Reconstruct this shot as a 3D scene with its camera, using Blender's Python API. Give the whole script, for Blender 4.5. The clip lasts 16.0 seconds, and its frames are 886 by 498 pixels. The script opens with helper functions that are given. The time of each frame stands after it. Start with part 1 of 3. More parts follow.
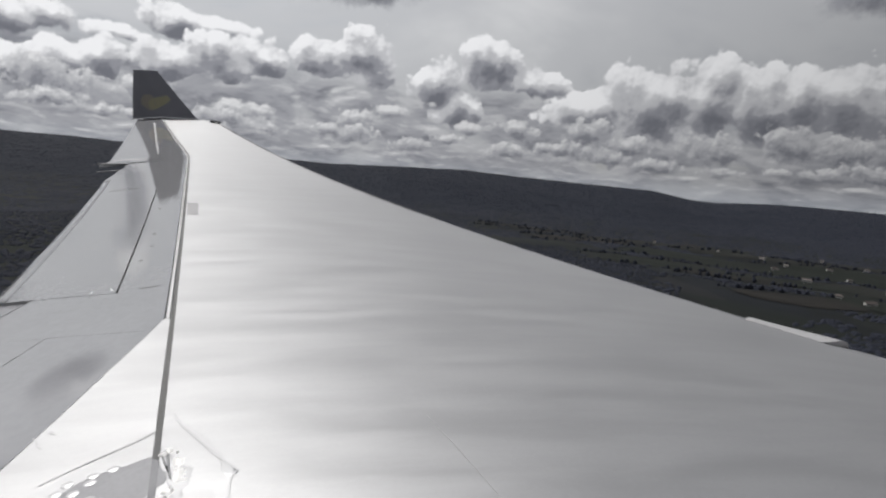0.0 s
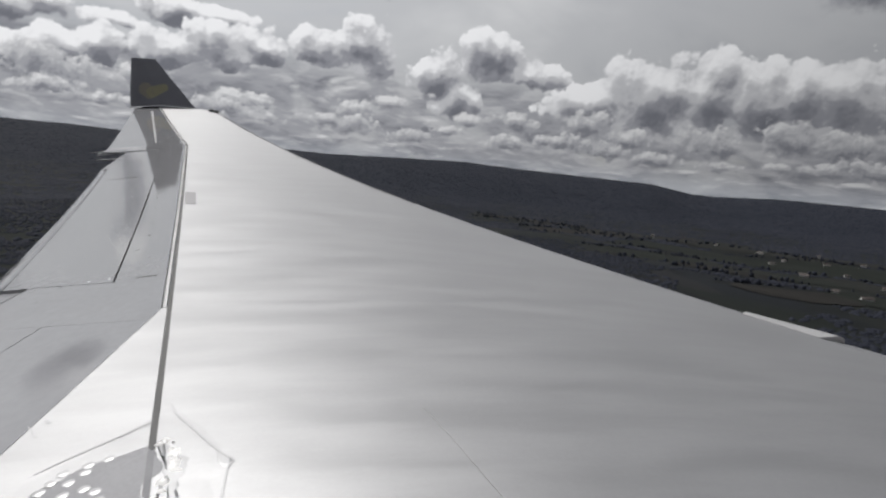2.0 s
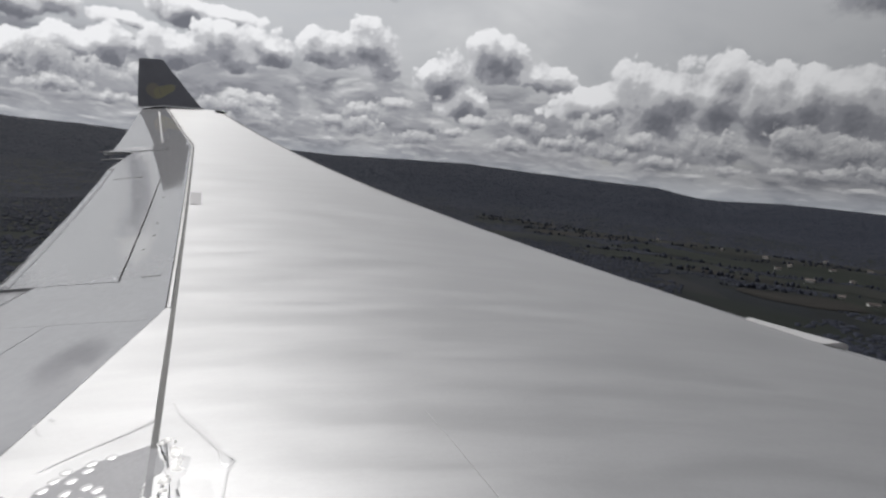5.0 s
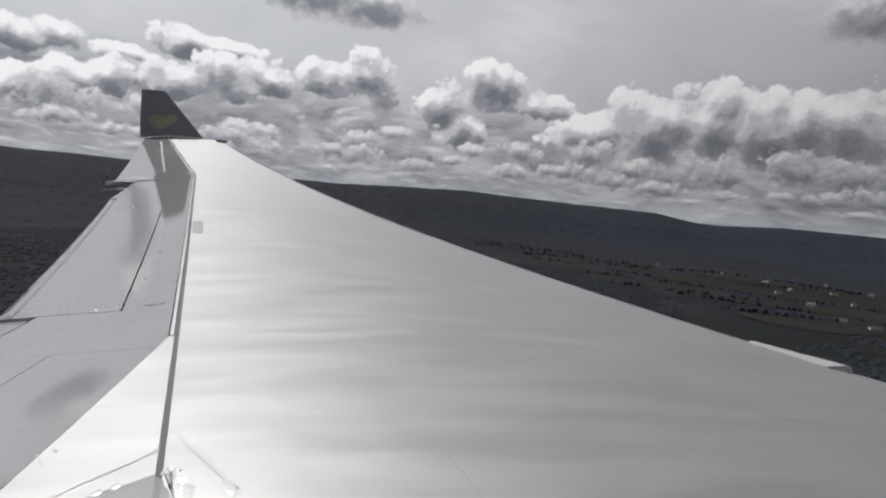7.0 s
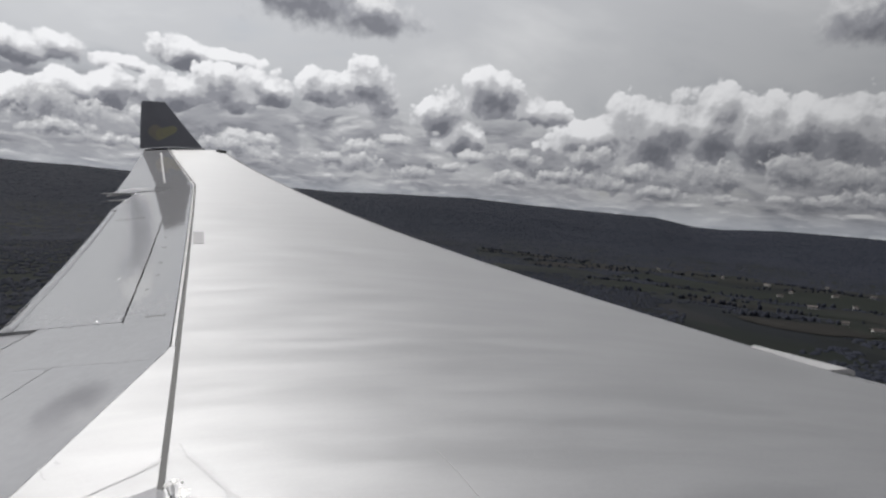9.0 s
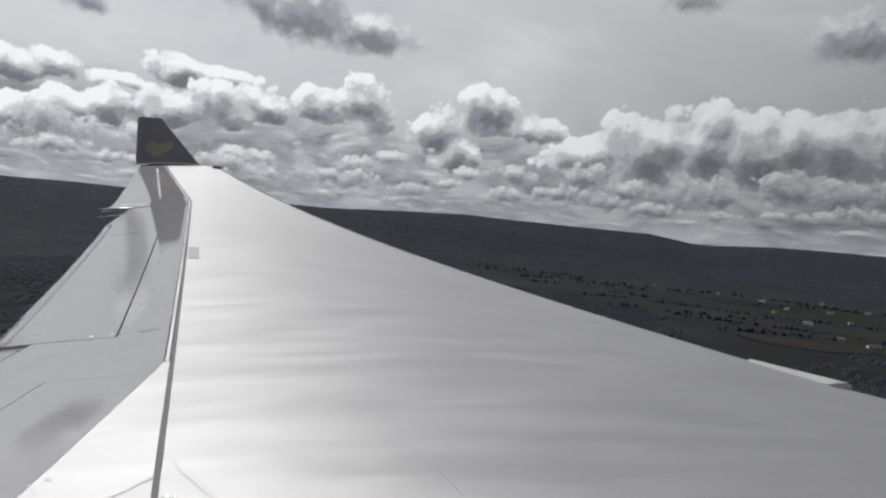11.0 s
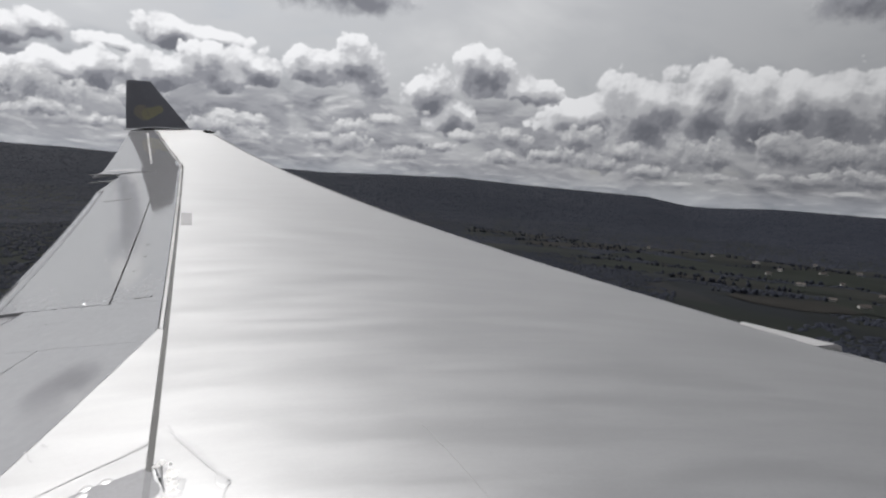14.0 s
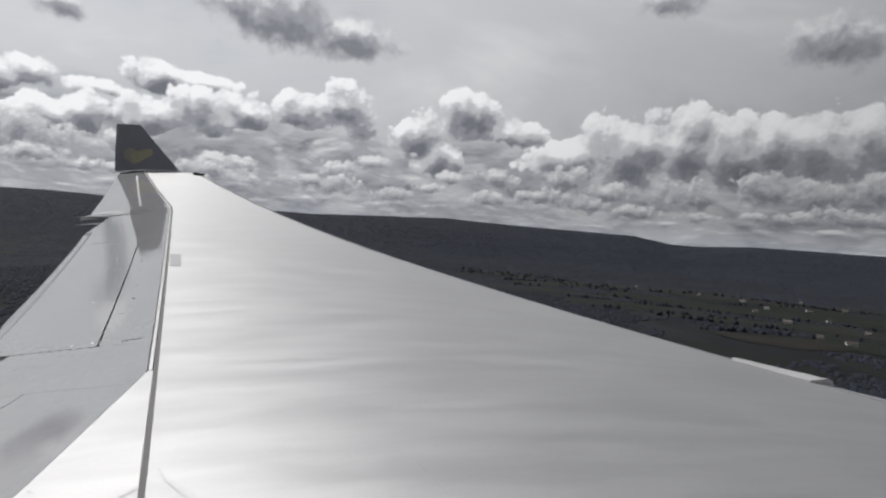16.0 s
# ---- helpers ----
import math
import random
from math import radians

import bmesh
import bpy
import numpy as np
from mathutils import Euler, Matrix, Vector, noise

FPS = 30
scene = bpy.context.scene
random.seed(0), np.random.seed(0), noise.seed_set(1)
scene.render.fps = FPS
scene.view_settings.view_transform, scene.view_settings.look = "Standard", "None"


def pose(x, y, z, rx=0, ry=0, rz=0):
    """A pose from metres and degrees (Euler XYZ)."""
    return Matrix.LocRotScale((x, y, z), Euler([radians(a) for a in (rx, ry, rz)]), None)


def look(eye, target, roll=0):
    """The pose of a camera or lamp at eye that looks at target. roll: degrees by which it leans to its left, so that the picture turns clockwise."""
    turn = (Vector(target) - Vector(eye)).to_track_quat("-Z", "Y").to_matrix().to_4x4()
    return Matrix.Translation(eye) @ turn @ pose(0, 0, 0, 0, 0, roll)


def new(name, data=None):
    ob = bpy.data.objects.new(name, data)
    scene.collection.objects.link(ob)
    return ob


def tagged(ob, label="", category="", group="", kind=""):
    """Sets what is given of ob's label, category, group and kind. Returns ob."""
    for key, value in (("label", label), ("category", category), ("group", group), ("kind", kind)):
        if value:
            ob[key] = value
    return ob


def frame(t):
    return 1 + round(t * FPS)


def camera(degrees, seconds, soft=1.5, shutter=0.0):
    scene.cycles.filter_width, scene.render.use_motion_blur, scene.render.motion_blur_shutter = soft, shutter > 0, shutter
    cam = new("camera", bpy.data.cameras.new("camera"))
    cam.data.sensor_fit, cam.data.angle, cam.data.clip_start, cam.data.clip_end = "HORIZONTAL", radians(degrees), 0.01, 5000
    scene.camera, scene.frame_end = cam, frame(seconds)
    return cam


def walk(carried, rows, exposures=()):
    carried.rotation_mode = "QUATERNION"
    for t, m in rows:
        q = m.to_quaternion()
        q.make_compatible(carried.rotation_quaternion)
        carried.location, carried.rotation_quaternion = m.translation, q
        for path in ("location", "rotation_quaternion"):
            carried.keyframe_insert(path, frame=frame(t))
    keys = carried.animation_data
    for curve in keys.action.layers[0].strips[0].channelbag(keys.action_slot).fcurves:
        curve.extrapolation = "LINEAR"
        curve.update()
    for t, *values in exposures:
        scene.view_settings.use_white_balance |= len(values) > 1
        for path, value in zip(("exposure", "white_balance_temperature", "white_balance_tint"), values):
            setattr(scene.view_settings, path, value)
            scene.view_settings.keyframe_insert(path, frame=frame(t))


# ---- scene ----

# ---------------------------------------------------------------- camera
HEIGHT = 140.0
CAMERA_ROWS = (
    (0, 0.012, 0.036, 140.014, 83.798, -5.259, 1.261),
    (0.5, 0.020, 0.021, 140.034, 83.488, -5.154, 1.499),
    (1, 0.020, 0.035, 140.011, 83.494, -5.202, 1.382),
    (1.5, 0.009, 0.049, 140.006, 83.271, -5.298, 0.974),
    (2, 0.013, 0.049, 140.015, 83.031, -5.776, 1.150),
    (2.5, 0.032, 0.036, 140.042, 82.269, -5.621, 1.809),
    (3, 0.037, 0.047, 140.047, 81.772, -6.537, 2.117),
    (3.5, 0.029, 0.048, 140.035, 82.067, -6.304, 2.042),
    (4, 0.028, 0.040, 140.026, 82.696, -6.309, 1.625),
    (6.5, 0.017, 0.028, 140.029, 83.951, -6.094, 1.744),
    (7, 0.003, -0.002, 140.019, 85.664, -5.762, 1.562),
    (7.5, 0.013, -0.025, 140.051, 86.090, -5.135, 1.598),
    (8, 0.001, 0.011, 140.023, 85.835, -5.110, 1.383),
    (10.5, 0.008, -0.024, 140.029, 87.553, -5.041, 1.891),
    (11, -0.000, 0.000, 140.000, 87.889, -5.085, 1.171),
    (11.5, -0.009, -0.023, 140.002, 88.517, -5.170, 0.099),
    (12, -0.012, -0.000, 140.009, 87.911, -5.161, -0.123),
    (12.5, -0.006, 0.012, 139.992, 86.361, -5.168, 0.135),
    (13, 0.014, 0.017, 139.976, 84.855, -5.065, 0.447),
    (13.5, 0.005, 0.037, 140.000, 84.229, -5.061, 0.513),
    (14, 0.022, 0.035, 140.014, 84.554, -4.756, 0.743),
    (14.5, 0.004, 0.042, 139.978, 85.325, -4.732, 0.430),
    (15, 0.006, 0.026, 139.998, 85.865, -4.689, 0.297),
    (15.5, -0.001, 0.033, 140.009, 87.191, -4.098, -0.071),
    (16, -0.016, 0.000, 139.992, 88.418, -4.359, -0.378),
)
cam = camera(71.6, 16.0, soft=2.6)
walk(cam, [(r[0], pose(*r[1:])) for r in CAMERA_ROWS],
     ((0.0, 0.0), (1.5, -0.06), (4.0, 0.0), (8.0, 0.0), (10.5, 0.06), (16.0, 0.06)))

# ---------------------------------------------------------------- light
SUN_AZ, SUN_EL = -52.0, 54.0
SUN_WAY = Vector((math.sin(radians(SUN_AZ)) * math.cos(radians(SUN_EL)), math.cos(radians(SUN_AZ)) * math.cos(radians(SUN_EL)), math.sin(radians(SUN_EL))))
world = bpy.data.worlds.new("sky")
scene.world = world
world.use_nodes = True
world.cycles.sampling_method, world.cycles.sample_map_resolution = "MANUAL", 256


class Net:
    """Short notation for a node tree."""

    def __init__(self, tree):
        self.tree = tree
        tree.nodes.clear()

    def node(self, kind, ins=None, **props):
        n = self.tree.nodes.new(kind)
        if "operation" in props:
            n.operation = props["operation"]
        if "use_clamp" in props:
            n.use_clamp = props["use_clamp"]
        if "data_type" in props:
            n.data_type = props["data_type"]
        if "blend_type" in props:
            n.blend_type = props["blend_type"]
        if "feature" in props:
            n.feature = props["feature"]
        for k, v in (ins or {}).items():
            if isinstance(v, bpy.types.NodeSocket):
                self.tree.links.new(v, n.inputs[k])
            else:
                n.inputs[k].default_value = v
        return n

    def math(self, op, a, b=0.0, c=0.0, clamp=False):
        return self.node("ShaderNodeMath", {0: a, 1: b, 2: c}, operation=op, use_clamp=clamp).outputs[0]

    def ramp(self, fac, *stops, mode="EASE"):
        n = self.node("ShaderNodeValToRGB", {0: fac})
        n.color_ramp.interpolation = mode
        e = n.color_ramp.elements
        while len(e) < len(stops):
            e.new(0.5)
        for el, (p, c) in zip(e, stops):
            el.position = p
            el.color = (c, c, c, 1) if isinstance(c, (int, float)) else (*c, 1)
        return n.outputs[0]

    def mix(self, fac, a, b, blend="MIX"):
        n = self.node("ShaderNodeMix", data_type="RGBA", blend_type=blend)
        for i, v in ((0, fac), (6, a), (7, b)):
            if isinstance(v, bpy.types.NodeSocket):
                self.tree.links.new(v, n.inputs[i])
            else:
                n.inputs[i].default_value = (*v, 1) if isinstance(v, tuple) and len(v) == 3 else v
        return n.outputs[2]

    def noise(self, vec, scale, detail=4.0, rough=0.55, distort=0.0):
        return self.node("ShaderNodeTexNoise", {"Vector": vec, "Scale": scale, "Detail": detail, "Roughness": rough, "Distortion": distort}).outputs[0]


# clouds storey by storey: bearing, elevation, half width and half height in degrees
BACK = ((-36.9, 9.3, 2.4, 1.4), (-33.8, 9.9, 2.2, 1.4), (-29.6, 9.5, 2.8, 0.9), (-25.2, 11.0, 3.0, 1.5), (-21.6, 11.1, 2.7, 1.0))
HEAPS = (
    (-36.4, 5.9, 2.4, 1.3), (-33.2, 6.8, 2.6, 1.7), (-30.7, 7.3, 2.4, 1.9), (-25.9, 8.0, 3.0, 1.6), (-21.5, 8.5, 3.7, 1.9), (-17.7, 9.2, 2.9, 1.6),
    (-13.9, 9.8, 3.5, 1.9), (-9.4, 10.5, 3.4, 2.2), (-8.1, 9.3, 2.1, 2.0), (-2.7, 8.7, 3.1, 2.5), (-1.0, 6.8, 2.3, 2.5), (2.3, 10.8, 3.9, 2.3), (6.0, 9.5, 3.1, 1.7),
)
BANK = ((10.5, 7.6, 3.4, 1.5), (16.2, 8.5, 4.6, 3.0), (21.0, 9.3, 3.5, 3.0), (24.7, 8.6, 3.8, 2.8), (28.0, 8.9, 3.1, 2.7), (31.0, 8.9, 3.0, 3.0), (35.0, 9.1, 3.4, 2.9), (41.0, 8.6, 4.0, 2.6), (-39.1, 6.0, 2.0, 1.5))
HIGH = ((-32.7, 15.3, 2.2, 1.4), (-15.7, 17.3, 6.2, 2.9), (-9.7, 16.5, 5.4, 1.9), (-19.6, 17.9, 3.2, 1.8), (19.2, 20.8, 3.6, 1.7), (31.4, 16.7, 4.2, 2.2), (-44.0, 13.5, 4.0, 1.8), (-52.0, 18.5, 6.0, 2.6), (-40.0, 21.5, 4.0, 2.0), (-47.0, 27.0, 7.0, 3.2))


def heap_group(name, blobs, fuzz, billow, scale, under):
    """Node group: how deep a direction (bearing, elevation) lies inside a heap of rounded billows."""
    tree = bpy.data.node_groups.new(name, "ShaderNodeTree")
    tree.interface.new_socket("at", in_out="INPUT", socket_type="NodeSocketVector")
    tree.interface.new_socket("depth", in_out="OUTPUT", socket_type="NodeSocketFloat")
    g = Net(tree)
    at = g.node("NodeGroupInput").outputs[0]
    wob = g.node("ShaderNodeTexNoise", {"Vector": at, "Scale": 0.30, "Detail": 3.0, "Roughness": 0.5}).outputs["Color"]
    wob = g.node("ShaderNodeVectorMath", {0: wob, 1: (0.5, 0.5, 0.5)}, operation="SUBTRACT").outputs[0]
    bent = g.node("ShaderNodeVectorMath", {0: wob, 1: (1.7, 1.1, 0.0), 2: at}, operation="MULTIPLY_ADD").outputs[0]
    best = None
    for az, el, rx, ry in blobs:
        d = g.node("ShaderNodeVectorMath", {0: bent, 1: (az, el, 0.0)}, operation="SUBTRACT").outputs[0]
        d = g.node("ShaderNodeVectorMath", {0: d, 1: (0.85 / rx, 0.85 / ry, 0.0)}, operation="MULTIPLY").outputs[0]
        e = g.node("ShaderNodeVectorMath", {0: d, 1: (-1.0, -under, 0.0)}, operation="MULTIPLY").outputs[0]
        d = g.node("ShaderNodeVectorMath", {0: d, 1: e}, operation="MAXIMUM").outputs[0]
        q = g.math("SUBTRACT", 1.0, g.node("ShaderNodeVectorMath", {0: d}, operation="LENGTH").outputs["Value"])
        best = q if best is None else g.node("ShaderNodeMath", {0: best, 1: q, 2: 0.22}, operation="SMOOTH_MAX").outputs[0]
    rough = g.math("SUBTRACT", g.noise(at, scale * 2.2, 5.0, 0.58), 0.5)
    cell = g.node("ShaderNodeTexVoronoi", {"Vector": bent, "Scale": scale, "Detail": 2.2, "Roughness": 0.42, "Lacunarity": 2.3, "Smoothness": 0.12}, feature="SMOOTH_F1").outputs["Distance"]
    depth = g.math("ADD", g.math("MULTIPLY_ADD", rough, fuzz, best), g.math("MULTIPLY", g.math("SUBTRACT", 0.72, cell), billow))
    g.node("NodeGroupOutput", {0: depth})
    return tree


w = Net(world.node_tree)
way = w.node("ShaderNodeTexCoord").outputs["Generated"]
sky = w.node("ShaderNodeTexSky")
sky.sky_type, sky.sun_disc, sky.sun_elevation, sky.sun_rotation = "NISHITA", False, radians(SUN_EL), radians(SUN_AZ)
sky.altitude, sky.air_density, sky.dust_density = 140.0, 1.2, 2.0
sky = w.mix(1.0, sky.outputs[0], (0.075, 0.075, 0.075), "MULTIPLY")
xyz = w.node("ShaderNodeSeparateXYZ", {0: way})
up = w.math("MAXIMUM", xyz.outputs[2], 0.0)
az = w.math("MULTIPLY", w.math("ARCTAN2", xyz.outputs[0], xyz.outputs[1]), 57.2958)
el = w.math("MULTIPLY", w.math("ARCSINE", xyz.outputs[2]), 57.2958)
here = w.node("ShaderNodeCombineXYZ", {0: az, 1: el, 2: 0.0}).outputs[0]
lift = w.math("ADD", up, 0.16)
deck = w.node("ShaderNodeCombineXYZ", {0: w.math("DIVIDE", xyz.outputs[0], lift), 1: w.math("DIVIDE", xyz.outputs[1], lift), 2: 0.0}).outputs[0]


def shifted(dx, dy):
    return w.node("ShaderNodeVectorMath", {0: here, 1: (dx, dy, 0.0)}, operation="ADD").outputs[0]


def depth_of(tree, at):
    n = w.tree.nodes.new("ShaderNodeGroup")
    n.node_tree = tree
    w.tree.links.new(at, n.inputs[0])
    return n.outputs[0]


def clouds(under, tree, edge, near, far, tones, cut=1.0, crisp=0.5, mass=0.6, base=0.5, heavy=0.30):
    """Lay one storey of clouds over what is behind it, lit from above and from the sun's side."""
    d0 = depth_of(tree, here)
    above = depth_of(tree, shifted(-0.30 * far, 1.0 * far))
    fine = w.math("SUBTRACT", d0, depth_of(tree, shifted(-0.12 * near, 0.20 * near)))
    wide = w.math("SUBTRACT", d0, above)
    shade = w.ramp(above, (0.0, 0.0), (0.8, 1.0), mode="LINEAR")
    lit = w.math("ADD", w.math("MULTIPLY_ADD", fine, crisp, base), w.math("MULTIPLY", wide, mass))
    lit = w.math("SUBTRACT", lit, w.math("MULTIPLY", shade, heavy))
    tone = w.mix(1.0, w.ramp(lit, *tones), side, "MULTIPLY")
    cover = w.ramp(d0, (0.0, 0.0), (edge, 1.0))
    if not isinstance(cut, float):
        cover = w.math("MULTIPLY", cover, cut)
    return w.mix(cover, under, tone)


# high thin layer, broken in places by blue
veil = w.noise(deck, 0.55, 6.0, 0.55, 0.4)
veil_tone = w.ramp(veil, (0.33, (0.42, 0.435, 0.455)), (0.50, (0.61, 0.615, 0.615)), (0.66, (0.78, 0.78, 0.765)))
veil_cover = w.ramp(w.noise(deck, 0.42, 5.0, 0.6, 0.2), (0.30, 0.45), (0.45, 0.95))
towards = w.node("ShaderNodeVectorMath", {0: way, 1: tuple(SUN_WAY)}, operation="DOT_PRODUCT").outputs["Value"]
glow = w.math("ADD", w.ramp(towards, (0.15, 0.48), (0.60, 0.88), (0.85, 1.10), mode="LINEAR"), w.math("MULTIPLY", w.math("POWER", w.math("MAXIMUM", towards, 0.0), 40.0), 4.5))
layer = w.mix(1.0, w.mix(veil_cover, sky, veil_tone), glow, "MULTIPLY")
side = w.ramp(towards, (0.15, 0.58), (0.55, 0.98), (0.80, 1.06), mode="LINEAR")
TONES = ((0.0, (0.165, 0.17, 0.19)), (0.30, (0.27, 0.275, 0.295)), (0.60, (0.50, 0.503, 0.51)), (1.0, (0.86, 0.86, 0.85)))
PALE = ((0.0, (0.215, 0.22, 0.24)), (0.35, (0.345, 0.35, 0.365)), (0.65, (0.48, 0.483, 0.488)), (1.0, (0.70, 0.70, 0.69)))
SOFT = ((0.0, (0.21, 0.215, 0.235)), (0.4, (0.32, 0.325, 0.345)), (1.0, (0.76, 0.76, 0.75)))


def band_group(name, scale, flat, bias, gain, seed):
    """Node group: endless flat-based layers, drawn out sideways."""
    tree = bpy.data.node_groups.new(name, "ShaderNodeTree")
    tree.interface.new_socket("at", in_out="INPUT", socket_type="NodeSocketVector")
    tree.interface.new_socket("depth", in_out="OUTPUT", socket_type="NodeSocketFloat")
    g = Net(tree)
    at = g.node("NodeGroupInput").outputs[0]
    at = g.node("ShaderNodeVectorMath", {0: at, 1: (1.0, flat, 1.0), 2: (0.0, 0.0, seed)}, operation="MULTIPLY_ADD").outputs[0]
    big = g.noise(at, scale, 4.0, 0.48, 0.4)
    cell = g.node("ShaderNodeTexVoronoi", {"Vector": at, "Scale": scale * 2.0, "Detail": 1.5, "Roughness": 0.45, "Lacunarity": 2.2, "Smoothness": 0.3}, feature="SMOOTH_F1").outputs["Distance"]
    d = g.math("MULTIPLY_ADD", g.math("SUBTRACT", big, 0.5), gain, bias)
    d = g.math("ADD", d, g.math("MULTIPLY", g.math("SUBTRACT", 0.45, cell), 0.18))
    g.node("NodeGroupOutput", {0: d})
    return tree


# broken deck overhead, above what the window shows
over = w.noise(deck, 1.5, 6.0, 0.55, 0.5)
over_tone = w.ramp(over, (0.43, (0.62, 0.62, 0.62)), (0.60, (0.20, 0.205, 0.225)))
over_cover = w.math("MULTIPLY", w.ramp(over, (0.42, 0.0), (0.52, 0.95)), w.ramp(w.math("MULTIPLY", el, 0.02), (0.42, 0.0), (0.56, 1.0)))
layer = w.mix(over_cover, layer, w.mix(1.0, over_tone, side, "MULTIPLY"))
layer = clouds(layer, heap_group("high heaps", HIGH, 0.9, 0.45, 0.32, 1.0), 0.60, 1.4, 1.3, SOFT, 1.0, 0.28, 0.34, 0.58, 0.50)
low = w.ramp(w.math("MULTIPLY", el, 0.1), (0.70, 1.0), (0.96, 0.0))
layer = clouds(layer, band_group("far bands", 0.22, 2.6, 0.75, 3.2, 3.0), 0.6, 1.0, 0.8, PALE, low, 0.30, 0.36, 0.60, 0.30)
layer = clouds(layer, heap_group("back heaps", BACK, 0.45, 0.70, 0.40, 1.2), 0.20, 1.0, 0.9, TONES, 1.0, 0.48, 0.34, 0.73, 0.50)
layer = clouds(layer, heap_group("bank", BANK, 0.36, 0.66, 0.36, 0.9), 0.12, 0.9, 1.6, TONES, 1.0, 0.52, 0.26, 0.74, 0.48)
layer = clouds(layer, heap_group("heaps", HEAPS, 0.42, 0.75, 0.36, 1.15), 0.14, 1.0, 1.0, TONES, 1.0, 0.50, 0.34, 0.73, 0.52)


def heap_row(seed, el, spread, count, half_w, half_h):
    """A row of small flat-based heaps all along the horizon at one height."""
    rnd = random.Random(seed)
    row = []
    for i in range(count):
        size = rnd.uniform(0.6, 1.4)
        row.append((-46 + 92 * (i + rnd.uniform(0.1, 0.9)) / count, el + rnd.uniform(-spread, spread), half_w * size, half_h * size))
    return row


layer = clouds(layer, heap_group("near row", heap_row(8, 5.3, 0.7, 17, 2.4, 0.95), 1.0, 0.70, 0.62, 0.95), 0.34, 0.8, 0.7, PALE, 1.0, 0.42, 0.30, 0.60, 0.38)
layer = clouds(layer, heap_group("middle row", heap_row(4, 3.5, 0.55, 21, 2.3, 0.60), 1.1, 0.70, 0.85, 0.95), 0.40, 0.6, 0.5, PALE, 1.0, 0.40, 0.28, 0.57, 0.36)
lowest = w.ramp(w.math("MULTIPLY", el, 0.1), (0.22, 1.0), (0.36, 0.0))
layer = clouds(layer, band_group("horizon bands", 0.36, 4.2, 0.30, 3.0, 21.0), 0.6, 0.4, 0.35, PALE, lowest, 0.34, 0.36, 0.56, 0.30)
mist = w.ramp(w.math("MULTIPLY", el, 0.1), (0.06, 0.45), (0.26, 0.0))
layer = w.mix(mist, layer, (0.34, 0.36, 0.385))
layer = w.mix(1.0, layer, (0.985, 0.99, 1.025), "MULTIPLY")
w.node("ShaderNodeOutputWorld", {0: w.node("ShaderNodeBackground", {0: layer, 1: 1.0}).outputs[0]})

sun = new("sun", bpy.data.lights.new("sun", "SUN"))
sun.data.energy, sun.data.angle, sun.data.color = 3.9, radians(1.2), (1.0, 0.97, 0.92)
sun.matrix_world = look(SUN_WAY * 100, (0, 0, 0))


# ---------------------------------------------------------------- materials
def material(name):
    m = bpy.data.materials.new(name)
    m.use_nodes = True
    n = Net(m.node_tree)
    b = n.node("ShaderNodeBsdfPrincipled")
    n.node("ShaderNodeOutputMaterial", {0: b.outputs[0]})
    return m, n, b


def link(n, b, **ins):
    for k, v in ins.items():
        k = k.replace("_", " ")
        if isinstance(v, bpy.types.NodeSocket):
            n.tree.links.new(v, b.inputs[k])
        else:
            b.inputs[k].default_value = (*v, 1) if isinstance(v, tuple) else v


def paint(name, colour, rough, grain=0.04, metal=0.0, bump=0.0, scale=3.0, coat=0.0, streak=(1, 1, 1), ior=1.5):
    """Painted or bare sheet metal: faint mottling, wiped dirt and a little unevenness of gloss."""
    m, n, b = material(name)
    at = n.node("ShaderNodeTexCoord").outputs["Object"]
    at = n.node("ShaderNodeMapping", {0: at, 3: streak}).outputs[0]
    big = n.noise(at, scale * 0.25, 5.0, 0.6, 0.3)
    fine = n.noise(at, scale * 14.0, 4.0, 0.65)
    f = n.math("ADD", n.math("MULTIPLY", big, 0.7), n.math("MULTIPLY", fine, 0.3))
    dark = tuple(c * (1 - 2.2 * grain) for c in colour)
    lite = tuple(min(1, c * (1 + 2.2 * grain)) for c in colour)
    link(n, b, Base_Color=n.mix(n.ramp(f, (0.32, 0.0), (0.68, 1.0)), dark, lite), Metallic=metal,
         Roughness=n.ramp(f, (0.3, max(0.02, rough * 0.88)), (0.7, rough * 1.12)))
    b.inputs["IOR"].default_value = ior
    if coat:
        link(n, b, Coat_Weight=coat, Coat_Roughness=0.04)
    if bump:
        bp = n.node("ShaderNodeBump", {"Strength": 0.4, "Distance": bump, "Height": n.math("ADD", n.math("MULTIPLY", big, 2.0), n.math("MULTIPLY", fine, 0.15))})
        n.tree.links.new(bp.outputs[0], b.inputs["Normal"])
    return m


